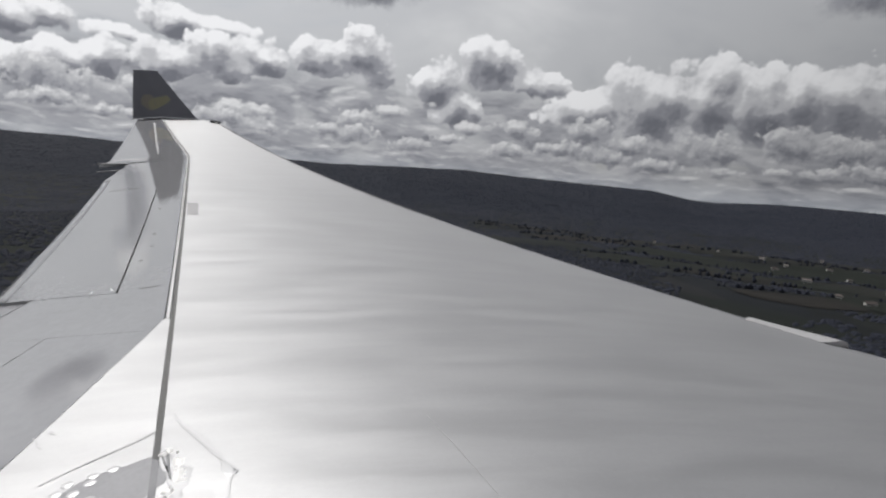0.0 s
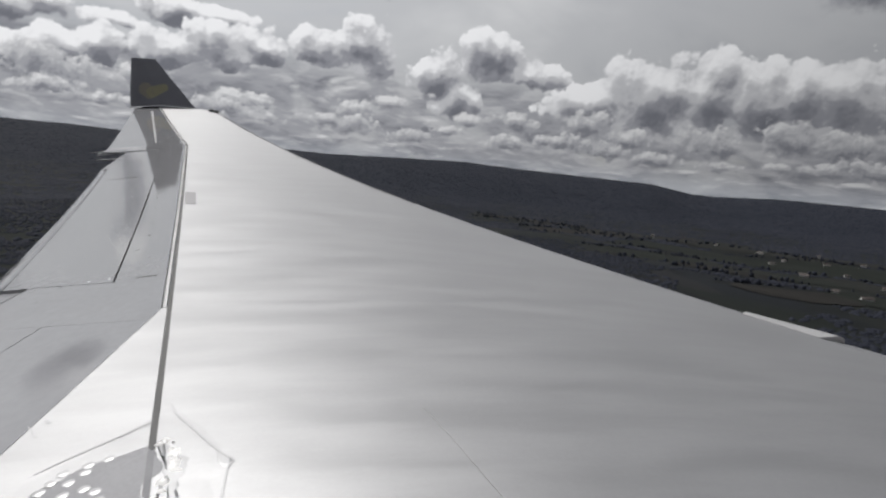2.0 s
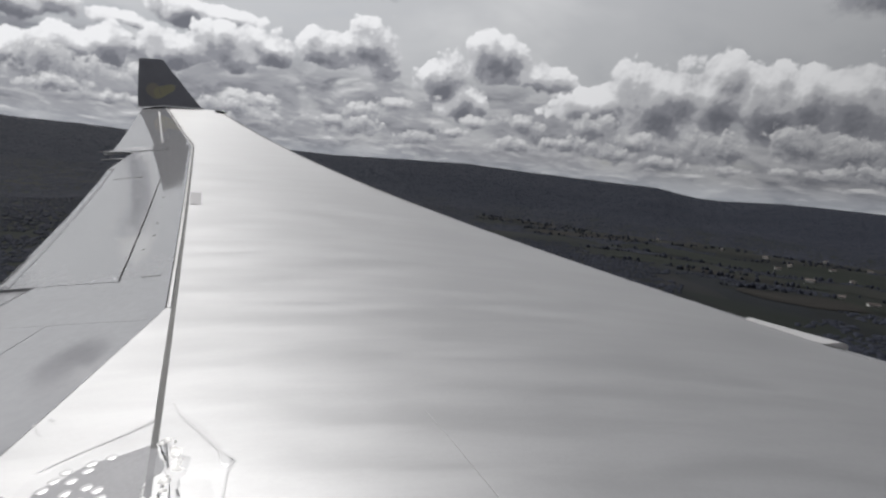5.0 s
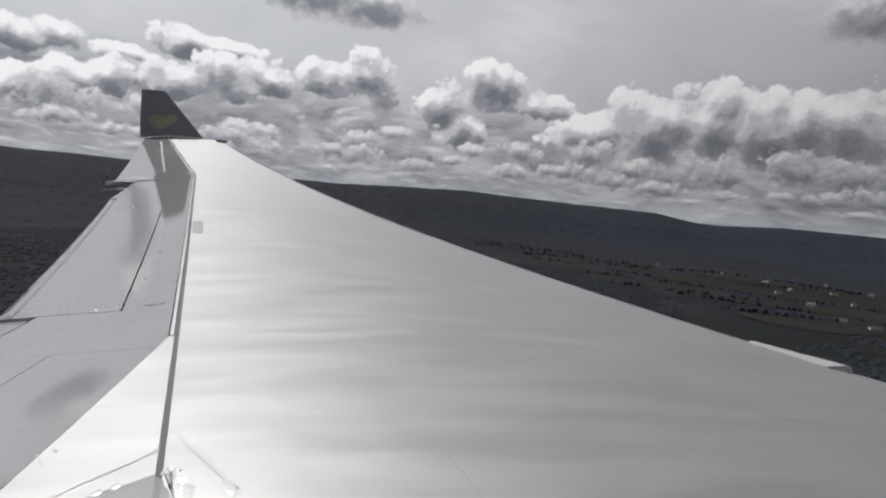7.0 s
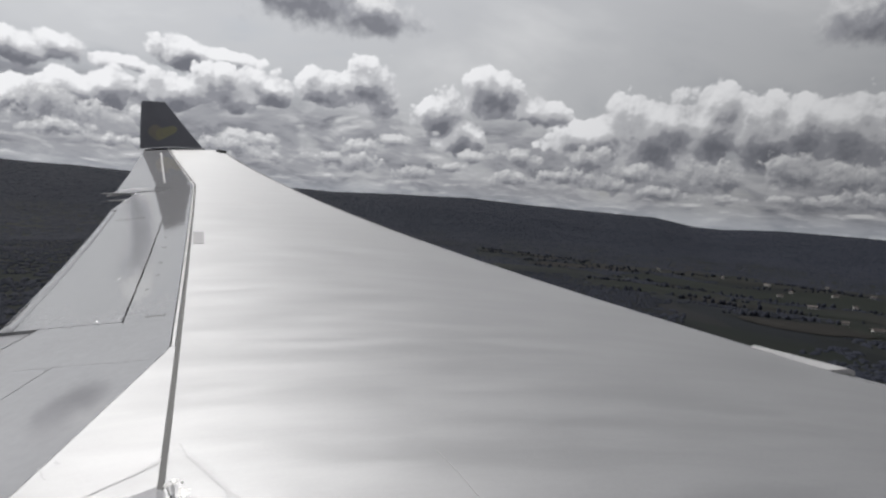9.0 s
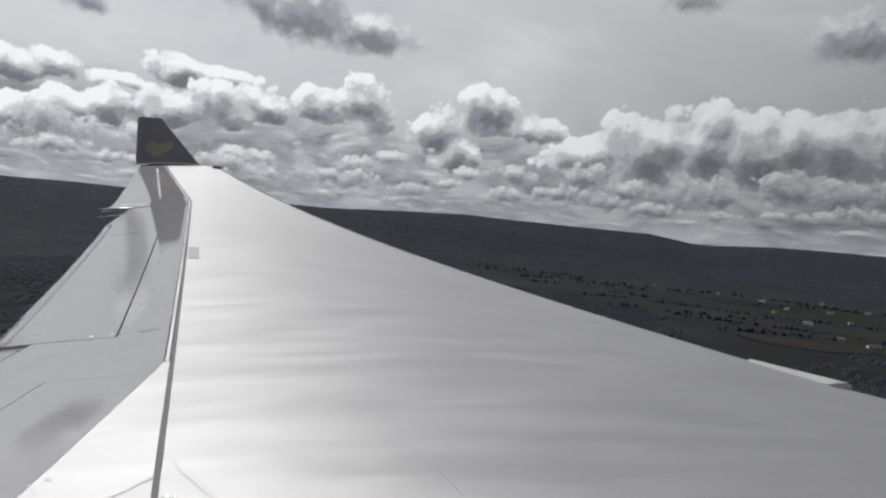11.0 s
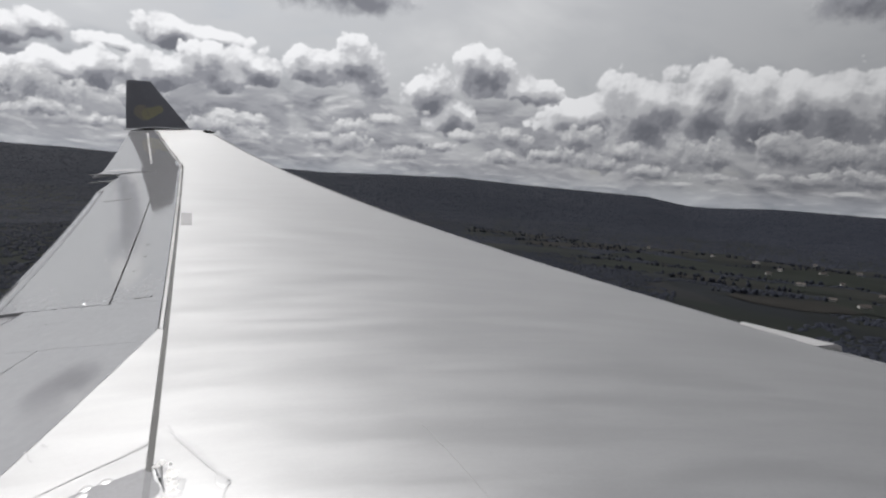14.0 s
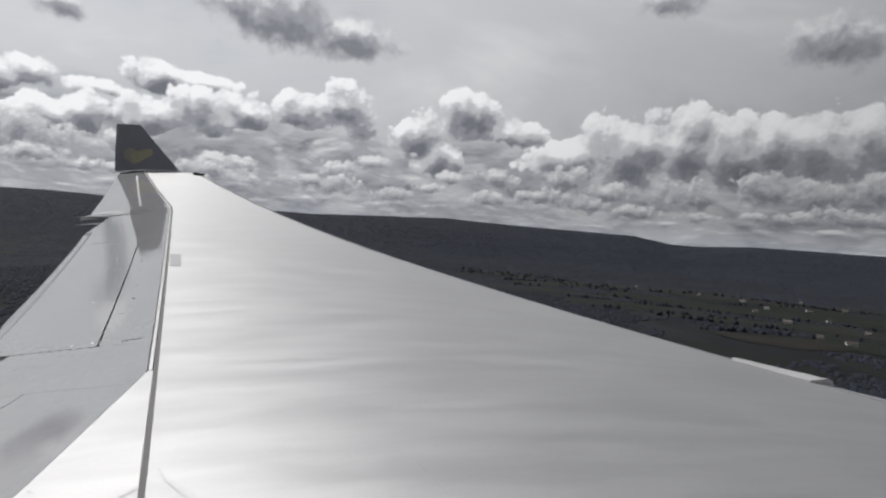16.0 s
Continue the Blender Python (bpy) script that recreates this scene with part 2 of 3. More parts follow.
def skin_paint(name, colour, rough, ior, ripple):
    """Satin grey paint on thin sheet that sags a little between its ribs, wiped by rain along the chord."""
    m, n, b = material(name)
    at = n.node("ShaderNodeTexCoord").outputs["Object"]
    chord = n.node("ShaderNodeMapping", {0: at, 2: (0.0, 0.0, radians(-6)), 3: (0.10, 1.0, 0.1)}).outputs[0]
    ribs = n.noise(chord, 1.5, 2.5, 0.45, 0.25)
    sag = n.noise(n.node("ShaderNodeMapping", {0: at, 3: (0.45, 1.0, 0.3)}).outputs[0], 0.8, 2.0, 0.5)
    fine = n.noise(at, 40.0, 4.0, 0.65)
    wipe = n.noise(n.node("ShaderNodeMapping", {0: at, 3: (0.25, 1.0, 0.3)}).outputs[0], 3.2, 5.0, 0.62, 0.3)
    f = n.math("ADD", n.math("MULTIPLY", wipe, 0.75), n.math("MULTIPLY", fine, 0.25))
    dark, lite = tuple(c * 0.93 for c in colour), tuple(c * 1.07 for c in colour)
    link(n, b, Base_Color=n.mix(n.ramp(f, (0.34, 0.0), (0.66, 1.0)), dark, lite), Metallic=0.8, IOR=ior,
         Roughness=n.ramp(f, (0.3, rough * 0.93), (0.7, rough * 1.07)))
    h = n.math("ADD", n.math("MULTIPLY", ribs, 1.0), n.math("MULTIPLY", sag, 0.9))
    bp = n.node("ShaderNodeBump", {"Strength": 1.0, "Distance": ripple, "Height": n.math("MULTIPLY_ADD", fine, 0.004, h)})
    n.tree.links.new(bp.outputs[0], b.inputs["Normal"])
    return m


M_SKIN = skin_paint("wing skin grey satin", (0.295, 0.298, 0.309), 0.475, 1.9, 0.0036)
M_AFT = paint("trailing panel grey gloss", (0.20, 0.201, 0.212), 0.03, 0.05, bump=0.004, scale=1.2, streak=(1.0, 0.6, 1.0), ior=3.2)
M_EDGE = paint("worn white edge paint", (0.55, 0.55, 0.56), 0.35, 0.05)
M_GROOVE = paint("grey sealant groove", (0.09, 0.09, 0.092), 0.85, 0.10)
# near-black: painted shade in the gaps, rubber on the erosion strip
M_DARK = paint("gap shade and strip rubber", (0.03, 0.03, 0.033), 0.6, 0.10)
M_METAL = paint("bare polished aluminium", (0.78, 0.79, 0.80), 0.22, 0.03, metal=1.0)
M_WINGLET = paint("dark navy winglet paint", (0.115, 0.118, 0.138), 0.30, 0.06)
M_EMBLEM_TAN = paint("tan emblem paint", (0.185, 0.165, 0.135), 0.4, 0.05)
M_STRIP = paint("pale worn metal", (0.28, 0.28, 0.29), 0.40, 0.06)
M_BAND = paint("pale worn edge paint", (0.34, 0.34, 0.35), 0.6, 0.08)
M_COVER = paint("dull grey cover", (0.19, 0.19, 0.20), 0.62, 0.06, metal=0.7)
M_EMBLEM = paint("yellow emblem paint", (0.215, 0.205, 0.125), 0.4, 0.05)
M_PATCH = paint("grey sealant patch", (0.27, 0.27, 0.283), 0.12, 0.05, ior=1.8)
M_FILM = skin_paint("thin clear-grey film", (0.287, 0.290, 0.301), 0.48, 1.9, 0.0036)
M_SEALED = paint("grey sealed groove", (0.20, 0.20, 0.21), 0.16, 0.08, ior=1.8)
M_TRACE = skin_paint("dull sealant trace", (0.258, 0.261, 0.272), 0.485, 1.9, 0.0036)
M_FLAKE = paint("white sealant flakes", (0.80, 0.80, 0.80), 0.30, 0.04)
M_WHITE = paint("white fuselage paint", (0.75, 0.75, 0.75), 0.3, 0.03)
M_GLASS = paint("dark lamp glass", (0.03, 0.03, 0.03), 0.08, 0.02)


# ---------------------------------------------------------------- mesh helpers
def mesh_object(name, bm, mat, parent=None, label="", smooth=True):
    me = bpy.data.meshes.new(name)
    bm.normal_update()
    bm.to_mesh(me)
    bm.free()
    me.materials.append(mat)
    if smooth:
        me.shade_smooth()
    ob = new(name, me)
    ob.parent = parent
    if label:
        tagged(ob, label)
    return ob


def part(name, bm, mat, parent, label="", smooth=True):
    return mesh_object(name, bm, mat, parent, label, smooth)


# ---------------------------------------------------------------- the aircraft's own frame
# x towards the nose, y out along the wing, z up; the origin at the window
AIRCRAFT = Matrix.Translation((0, 0, HEIGHT)) @ pose(0, 0, 0, -2.694, -2.308, 3.320)
wing = new("aircraft_wing")
wing.matrix_world = AIRCRAFT
tagged(wing, "grey airliner wing in flight with a dark winglet", "aircraft wing")
TIP = 26.2


def seam(y):
    return -1.418 - (y - 3.47) * 0.3598 if y < 18.73 else -6.908 - (y - 18.73) * 0.522


def crease(y):
    return min(-2.24 - (y - 3.71) * 0.041, seam(y) - 0.055)


def lead(y):
    return 7.876 - 0.6322 * y


def top(x, y):
    """Height of the upper skin: dihedral and upward bend, camber, the trailing panels drooping, the nose rolled down."""
    sm = seam(y)
    wide = lead(y) - sm
    u = max(0.0, min(1.0, (x - sm) / wide))
    d = max(crease(y) - x, 0.0)
    e = max(sm - x, 0.0)
    n = max(x - lead(y), 0.0)
    k = 0.01 + 0.13 * max(0.0, min(1.0, (16.0 - y) / 12.0))
    return -1.7759 + 0.0882 * y + 0.00395 * y * y + k * wide * u * (1 - u) - k * e - (0.107 - k) * d - 0.012 * d * d - 0.9 * n * n / (0.25 + n)


def sheet(bm, rows, thick=0.0, lift=0.0):
    """A lofted plate through rows of plan points (x, y), laid on the wing's top; thick gives it an underside and edges."""
    up_rows = [[bm.verts.new((x, y, top(x, y) + lift)) for x, y in r] for r in rows]
    for a, b in zip(up_rows, up_rows[1:]):
        for i in range(len(a) - 1):
            bm.faces.new((a[i], a[i + 1], b[i + 1], b[i]))
    if thick:
        lo = [[bm.verts.new((v.co.x, v.co.y, v.co.z - thick)) for v in r] for r in up_rows]
        for a, b in zip(lo, lo[1:]):
            for i in range(len(a) - 1):
                bm.faces.new((a[i], b[i], b[i + 1], a[i + 1]))
        m, k = len(up_rows), len(up_rows[0])
        loop = [(0, j) for j in range(k)] + [(i, k - 1) for i in range(1, m)] + [(m - 1, j) for j in range(k - 2, -1, -1)] + [(i, 0) for i in range(m - 2, 0, -1)]
        for (i, j), (s, t) in zip(loop, loop[1:] + loop[:1]):
            bm.faces.new((up_rows[i][j], up_rows[s][t], lo[s][t], lo[i][j]))
    bmesh.ops.recalc_face_normals(bm, faces=bm.faces)
    return bm


def between(ya, yb, fa, fb, n_span, n_chord):
    """Plan rows between two curves x = fa(y) and x = fb(y)."""
    rows = []
    for i in range(n_span + 1):
        y = ya + (yb - ya) * i / n_span
        a, b = fa(y), fb(y)
        rows.append([(a + (b - a) * j / n_chord, y) for j in range(n_chord + 1)])
    return rows


def quad(p, n=6, k=6):
    """Plan rows filling a four-cornered plan outline a, b, c, d."""
    a, b, c, d = [Vector(v) for v in p]
    return [[tuple((a.lerp(b, j / k)).lerp(d.lerp(c, j / k), i / n)) for j in range(k + 1)] for i in range(n + 1)]


def flat_sides(ob, angle=35):
    ob.data.set_sharp_from_angle(angle=radians(angle))
    return ob


# wing box: upper skin with the rolled nose, and the lower skin
bm = bmesh.new()
rows = []
for i in range(91):
    y = 0.75 + (TIP - 0.75) * i / 90
    a, b = seam(y) + 0.043, lead(y)
    row = [(a + (b - a) * (j / 44) ** 0.8, y) for j in range(45)]
    row += [(b + e * (0.5 + 0.5 * (TIP - y) / TIP), y) for e in (0.02, 0.05, 0.09, 0.14, 0.20, 0.27)]
    rows.append(row)
sheet(bm, rows)
skin = part("upper_skin", bm, M_SKIN, wing)
bm = bmesh.new()
lower = []
for i in range(31):
    y = 0.75 + (TIP - 0.75) * i / 30
    a, b = seam(y) - 0.15, lead(y) + 0.27 * (0.5 + 0.5 * (TIP - y) / TIP)
    c = b - a
    lower.append([bm.verts.new((a + c * j / 10, y, top(b, y) * (j / 10) + (top(a, y) - 0.05) * (1 - j / 10) - 0.07 * c * math.sin(math.pi * j / 10))) for j in range(11)])
for a, b in zip(lower, lower[1:]):
    for j in range(10):
        bm.faces.new((a[j], b[j], b[j + 1], a[j + 1]))
part("lower_skin", bm, M_SKIN, wing)

# seam along the rear spar: a sunk sealant groove with a light lip behind it
bm = sheet(bmesh.new(), between(0.75, TIP, lambda y: seam(y), lambda y: seam(y) + 0.041, 80, 1), 0.02, -0.006)
flat_sides(part("spar_groove", bm, M_GROOVE, wing, "dark grey sealant groove"))
bm = sheet(bmesh.new(), between(5.87, TIP, lambda y: seam(y) - 0.044, lambda y: seam(y) - 0.010, 80, 1), 0.02, 0.003)
flat_sides(part("spar_lip", bm, M_EDGE, wing, "worn white edge strip"))

# fixed panel inboard of the spoilers, flush with the wing box
bm = sheet(bmesh.new(), between(0.75, 5.865, crease, lambda y: seam(y) - 0.002, 24, 8), 0.03)
flat_sides(part("fixed_panel", bm, M_SKIN, wing))


def hinge(y):
    """Line behind the spoilers."""
    return -3.22 - (y - 6.80) * 0.3630


def trail(y):
    """Trailing edge of the flaps."""
    return -5.06 - (y - 8.14) * 0.369 if y < 15.7 else -7.85 - (y - 15.7) * 0.21


def fore(y):
    return crease(y) - 0.004


# spoilers between the spar lip and the flap
edges = [6.80, 8.6, 10.5, 12.4, 14.3]
for a, b in zip(edges, edges[1:]):
    bm = sheet(bmesh.new(), between(a, b - 0.003, hinge, fore, 10, 8), 0.03)
    flat_sides(part("spoiler", bm, M_AFT, wing))
bm = sheet(bmesh.new(), between(0.75, 5.55, lambda y: -3.235, fore, 24, 8), 0.03)
flat_sides(part("inboard_spoiler", bm, M_AFT, wing))
bm = sheet(bmesh.new(), between(5.554, 6.797, lambda y: -4.12, fore, 10, 12), 0.03)
flat_sides(part("trailing_panel", bm, M_AFT, wing))
bm = sheet(bmesh.new(), between(0.75, 5.55, lambda y: -4.12, lambda y: -3.243, 24, 8), 0.03)
flat_sides(part("trailing_panel", bm, M_AFT, wing))
bm = sheet(bmesh.new(), between(14.303, 18.84, lambda y: hinge(y) - 0.1, fore, 18, 8), 0.03)
flat_sides(part("trailing_panel", bm, M_AFT, wing))
# flaps
bm = sheet(bmesh.new(), between(6.815, 18.1, trail, lambda y: hinge(y) - 0.022 if y < 14.3 else hinge(y) - 0.105, 44, 10), 0.05)
flat_sides(part("outboard_flap", bm, M_AFT, wing))
bm = sheet(bmesh.new(), between(0.75, 6.80, lambda y: -4.95, lambda y: -4.20, 24, 6), 0.05, -0.03)
flat_sides(part("inboard_flap", bm, M_AFT, wing))
# sheet below the panels, its near-black colour giving the gaps their shade
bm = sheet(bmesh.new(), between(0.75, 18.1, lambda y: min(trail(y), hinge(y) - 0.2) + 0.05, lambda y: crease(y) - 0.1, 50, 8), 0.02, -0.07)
part("gap_shade_sheet", bm, M_DARK, wing, "near-black sheet standing for shade in the panel gaps")
# aileron out to the tip
bm = sheet(bmesh.new(), between(18.85, TIP, lambda y: -9.30 - (y - 18.95) * 0.345, fore, 34, 12), 0.05)
flat_sides(part("aileron", bm, M_AFT, wing))
bm = sheet(bmesh.new(), between(18.12, 18.84, lambda y: -9.20, lambda y: hinge(y) - 0.105, 4, 10), 0.05, 0.02)
flat_sides(part("aileron_end", bm, M_AFT, wing))

# winglet, leaning outward, with a blank two-lobed emblem
bm = bmesh.new()
foot, head = [], []
base_z = top(-10.5, TIP)
for j in range(13):
    u = j / 12
    t = 0.10 * math.sin(math.pi * u ** 0.7) + 0.006
    x0, x1 = -12.0 + 2.70 * u, -12.22 + 0.98 * u
    foot.append((x0, t))
    head.append((x1, t * 0.45))
rings = []
for i in range(11):
    v = i / 10
    ring = []
    for side in (-1, 1):
        pts = [(foot[j][0] * (1 - v) + head[j][0] * v, foot[j][1] * (1 - v) + head[j][1] * v) for j in range(13)]
        if side == 1:
            pts = pts[::-1]
        ring += [bm.verts.new((x, TIP + 0.02 + 0.45 * v ** 1.3 + side * t, base_z - 0.05 + 2.05 * v)) for x, t in pts]
    rings.append(ring)
for a, b in zip(rings, rings[1:]):
    for j in range(len(a)):
        k = (j + 1) % len(a)
        bm.faces.new((a[j], a[k], b[k], b[j]))
bm.faces.new(rings[-1])
bmesh.ops.recalc_face_normals(bm, faces=bm.faces)
winglet = flat_sides(part("winglet", bm, M_WINGLET, wing, "dark navy winglet"), 50)


def on_winglet(x, v, out=0.0):
    """A point on the winglet's inboard face, x metres ahead of its trailing edge, at the share v of its height."""
    chord = 2.70 * (1 - v) + 0.98 * v
    u = max(0.0, min(1.0, x / chord))
    t = (0.10 * math.sin(math.pi * u ** 0.7) + 0.006) * (1 - 0.55 * v)
    return Vector((-12.0 - 0.22 * v + x, TIP + 0.02 + 0.45 * v ** 1.3 - t - out, base_z - 0.05 + 2.05 * v))


def lobe(name, ax, az, bx, bz, r, out, mat):
    """A rounded bar of paint from a to b on the winglet."""
    bm = bmesh.new()
    d = math.atan2(bz - az, bx - ax)
    rim, rim2 = [], []
    for i in range(24):
        a = d + math.pi / 2 + math.pi * i / 11 if i < 12 else d - math.pi / 2 + math.pi * (i - 12) / 11
        cx, cz = (ax, az) if i < 12 else (bx, bz)
        rr = r if i < 12 else r * 0.72
        p = (cx + rr * math.cos(a), (cz + rr * math.sin(a)) / 2.05)
        rim.append(bm.verts.new(on_winglet(*p, out)))
        rim2.append(bm.verts.new(on_winglet(*p, out - 0.004)))
    bm.faces.new(rim)
    for i in range(24):
        bm.faces.new((rim[i], rim[(i + 1) % 24], rim2[(i + 1) % 24], rim2[i]))
    bmesh.ops.recalc_face_normals(bm, faces=bm.faces)
    return part(name, bm, mat, winglet, "faded yellow painted emblem lobe", False)


lobe("emblem_lobe", 0.66, 0.72, 0.80, 0.54, 0.29, 0.012, M_EMBLEM_TAN)
lobe("emblem_lobe", 0.92, 0.62, 1.38, 0.84, 0.23, 0.020, M_EMBLEM)

# light fairing strip under the winglet and the lamp pod at the tip's nose
bm = bmesh.new()
for k in range(15):
    u = k / 14
    x = -12.05 + 2.75 * u
    t = 0.12 * math.sin(math.pi * u ** 0.7) + 0.03
    z = top(max(x, -12.05), TIP)
    for y, h in ((TIP - t, 0.002), (TIP - t * 0.9, 0.05), (TIP + t, 0.06)):
        bm.verts.new((x, y, z + h))
bm.verts.ensure_lookup_table()
for k in range(14):
    for j in range(2):
        a = k * 3 + j
        bm.faces.new((bm.verts[a], bm.verts[a + 3], bm.verts[a + 4], bm.verts[a + 1]))
part("tip_fillet", bm, M_AFT, wing, "light grey fillet strip")


def pod(name, a, b, r, mat, label, flat=0.6, nose=0.35):
    """A tapering body of revolution from a to b."""
    a, b = Vector(a), Vector(b)
    ax = (b - a).normalized()
    side = ax.cross(Vector((0, 0, 1))).normalized()
    vert = side.cross(ax)
    bm = bmesh.new()
    rings = []
    for i in range(13):
        v = i / 12
        f = math.sin(math.pi * v ** (0.3 + nose)) ** 0.7 if 0 < v < 1 else 0.0
        f = max(f, 0.02)
        rings.append([bm.verts.new(a.lerp(b, v) + (side * math.cos(k * math.pi / 6) + vert * math.sin(k * math.pi / 6) * flat) * r * f) for k in range(12)])
    for p, q in zip(rings, rings[1:]):
        for k in range(12):
            bm.faces.new((p[k], p[(k + 1) % 12], q[(k + 1) % 12], q[k]))
    bm.faces.new(rings[0])
    bm.faces.new(rings[-1])
    bmesh.ops.recalc_face_normals(bm, faces=bm.faces)
    return part(name, bm, mat, wing, label)


pod("navigation_light", (-8.75, 25.95, top(-8.8, 25.95) + 0.0), (-8.15, 25.55, top(-8.5, 25.6) + 0.05), 0.13, M_GLASS, "dark lamp pod at the wing tip")
# flap track fairings that end behind the trailing edge
z = top(-8.3, 18.1)
pod("flap_track_fairing", (-7.6, 18.35, z + 0.02), (-9.35, 18.03, z - 0.08), 0.13, M_AFT, "pointed grey flap track fairing", 0.35)
pod("flap_track_fairing", (-7.7, 17.95, z - 0.16), (-9.05, 17.55, z - 0.32), 0.10, M_AFT, "pointed grey flap track fairing", 0.35)
pod("flap_track_fairing", (-4.6, 6.9, top(-4.8, 6.9) - 0.14), (-6.1, 7.25, top(-5.0, 7.0) - 0.20), 0.16, M_AFT, "pointed grey flap track fairing", 0.45)

# worn bright strip along the flap's trailing edge
bm = sheet(bmesh.new(), between(6.83, 15.7, lambda y: trail(y) + 0.004, lambda y: trail(y) + 0.16, 36, 2), 0.002, 0.0025)
part("trailing_edge_strip", bm, M_AFT, wing, "pale worn trailing-edge strip")

# inspection cover, skin joint and small fittings on the upper skin
bm = sheet(bmesh.new(), quad(((-4.55, 12.33), (-4.33, 12.31), (-3.92, 11.17), (-4.12, 11.19)), 6, 3), 0.004, 0.004)
flat_sides(part("inspection_cover", bm, M_COVER, wing, "dull grey inspection cover"))
bm = sheet(bmesh.new(), [[(p, q), (p + 0.002 + 0.0012 * k, q)] for k, (p, q, dx) in
                         enumerate(((0.12, 3.67, 0), (0.28, 3.29, 0), (0.40, 2.98, 0), (0.52, 2.67, 0), (0.76, 2.1, 0), (1.1, 1.2, 0)))], 0.002, 0.0022)
part("skin_joint", bm, M_STRIP, wing, "thin pale skin joint")


def stud(x, y, r, mat, name="fastener", h=0.004, n=10):
    bm = bmesh.new()
    lo = [bm.verts.new((x + r * math.cos(k * math.tau / n), y + r * math.sin(k * math.tau / n), 0)) for k in range(n)]
    hi = [bm.verts.new((x + 0.8 * r * math.cos(k * math.tau / n), y + 0.8 * r * math.sin(k * math.tau / n), 0)) for k in range(n)]
    for v in lo:
        v.co.z = top(v.co.x, v.co.y)
    for v in hi:
        v.co.z = top(v.co.x, v.co.y) + h
    bm.faces.new(hi)
    for k in range(n):
        bm.faces.new((lo[k], lo[(k + 1) % n], hi[(k + 1) % n], hi[k]))
    bmesh.ops.recalc_face_normals(bm, faces=bm.faces)
    return part(name, bm, mat, wing)


for x, y in ((-5.48, 12.15), (-4.37, 9.59), (-6.35, 14.3), (-6.6, 14.26), (-4.32, 8.94), (-3.35, 6.95), (-3.55, 6.9)):
    stud(x, y, 0.018, M_METAL, "bright_fastener", 0.004)
for x, y in ((-4.9, 11.9), (-4.55, 11.0), (-4.1, 9.8), (-3.8, 9.0), (-3.6, 8.2), (-5.3, 12.9)):
    stud(x, y, 0.03, M_GROOVE, "vent_hole", 0.002)
bm = sheet(bmesh.new(), quad(((-6.99, 14.20), (-6.35, 14.28), (-6.35, 14.32), (-6.99, 14.24)), 1, 6), 0.003, 0.003)
part("panel_joint", bm, M_GROOVE, wing, "dark panel joint")
bm = sheet(bmesh.new(), quad(((-3.05, 6.93), (-2.85, 6.98), (-2.85, 7.0), (-3.05, 6.95)), 1, 4), 0.003, 0.003)
part("panel_joint", bm, M_GROOVE, wing, "dark panel joint")


def ragged(name, outline, mat, lift, label, amp, seed, inner=4):
    """A thin irregular sheet of sealant laid on the skin, its rim torn."""
    rnd = random.Random(seed)
    pts = []
    for (ax, ay), (bx, by) in zip(outline, outline[1:] + outline[:1]):
        n = max(2, int(math.hypot(bx - ax, by - ay) / 0.035))
        for k in range(n):
            pts.append((ax + (bx - ax) * k / n + rnd.gauss(0, amp), ay + (by - ay) * k / n + rnd.gauss(0, amp)))
    cx, cy = sum(p[0] for p in outline) / len(outline), sum(p[1] for p in outline) / len(outline)
    bm = bmesh.new()
    rings = []
    for k in range(inner + 1):
        f = 1 - k / (inner + 0.5)
        rings.append([bm.verts.new((cx + (x - cx) * f, cy + (y - cy) * f, 0)) for x, y in pts])
    for v in bm.verts:
        v.co.z = top(v.co.x, v.co.y) + lift
    for v in rings[0]:
        v.co.z -= lift
    for a, b in zip(rings, rings[1:]):
        for k in range(len(a)):
            q = (k + 1) % len(a)
            bm.faces.new((a[k], a[q], b[q], b[k]))
    bm.faces.new(rings[-1])
    bmesh.ops.recalc_face_normals(bm, faces=bm.faces)
    return part(name, bm, mat, wing, label)


ragged("sealant_film", [(-1.46, 3.88), (-1.15, 3.58), (-0.85, 3.16), (-0.95, 3.06), (-0.84, 2.83), (-0.95, 2.5), (-1.95, 2.6), (-1.91, 3.16), (-1.64, 3.49)], M_FILM, 0.002, "thin translucent sealant film", 0.004, 3)
ragged("sealant_patch", [(-1.84, 3.07), (-1.76, 3.17), (-1.69, 3.28), (-1.60, 3.345), (-1.50, 3.385), (-1.40, 3.45), (-1.352, 3.42), (-1.27, 3.30), (-1.215, 3.22), (-1.20, 3.13), (-1.26, 3.06), (-1.22, 2.93), (-1.16, 2.5), (-1.781, 2.561)],
       M_PATCH, 0.005, "smooth grey sealant patch", 0.005, 4)
ragged("sealant_smear", [(-1.40, 3.50), (-1.37, 3.53), (-1.28, 3.42), (-1.21, 3.34), (-1.125, 3.30), (-1.085, 3.16), (-1.085, 3.05), (-1.03, 2.9), (-0.98, 2.6), (-1.10, 2.55), (-1.15, 2.9), (-1.19, 3.1), (-1.30, 3.36)],
       M_TRACE, 0.0035, "dull smear of sealant", 0.006, 6)


def flake(x, y, size, rnd):
    """A torn scrap of white sealant."""
    turn = rnd.uniform(0, math.tau)
    rim = []
    for k in range(7):
        a, r = turn + k * math.tau / 7, size * rnd.uniform(0.45, 1.25)
        rim.append((x + r * math.cos(a) * 1.2, y + r * math.sin(a) * 0.9))
    ragged("sealant_flake", rim, M_FLAKE, rnd.uniform(0.008, 0.016), "", size * 0.12, rnd.randrange(999), 1)


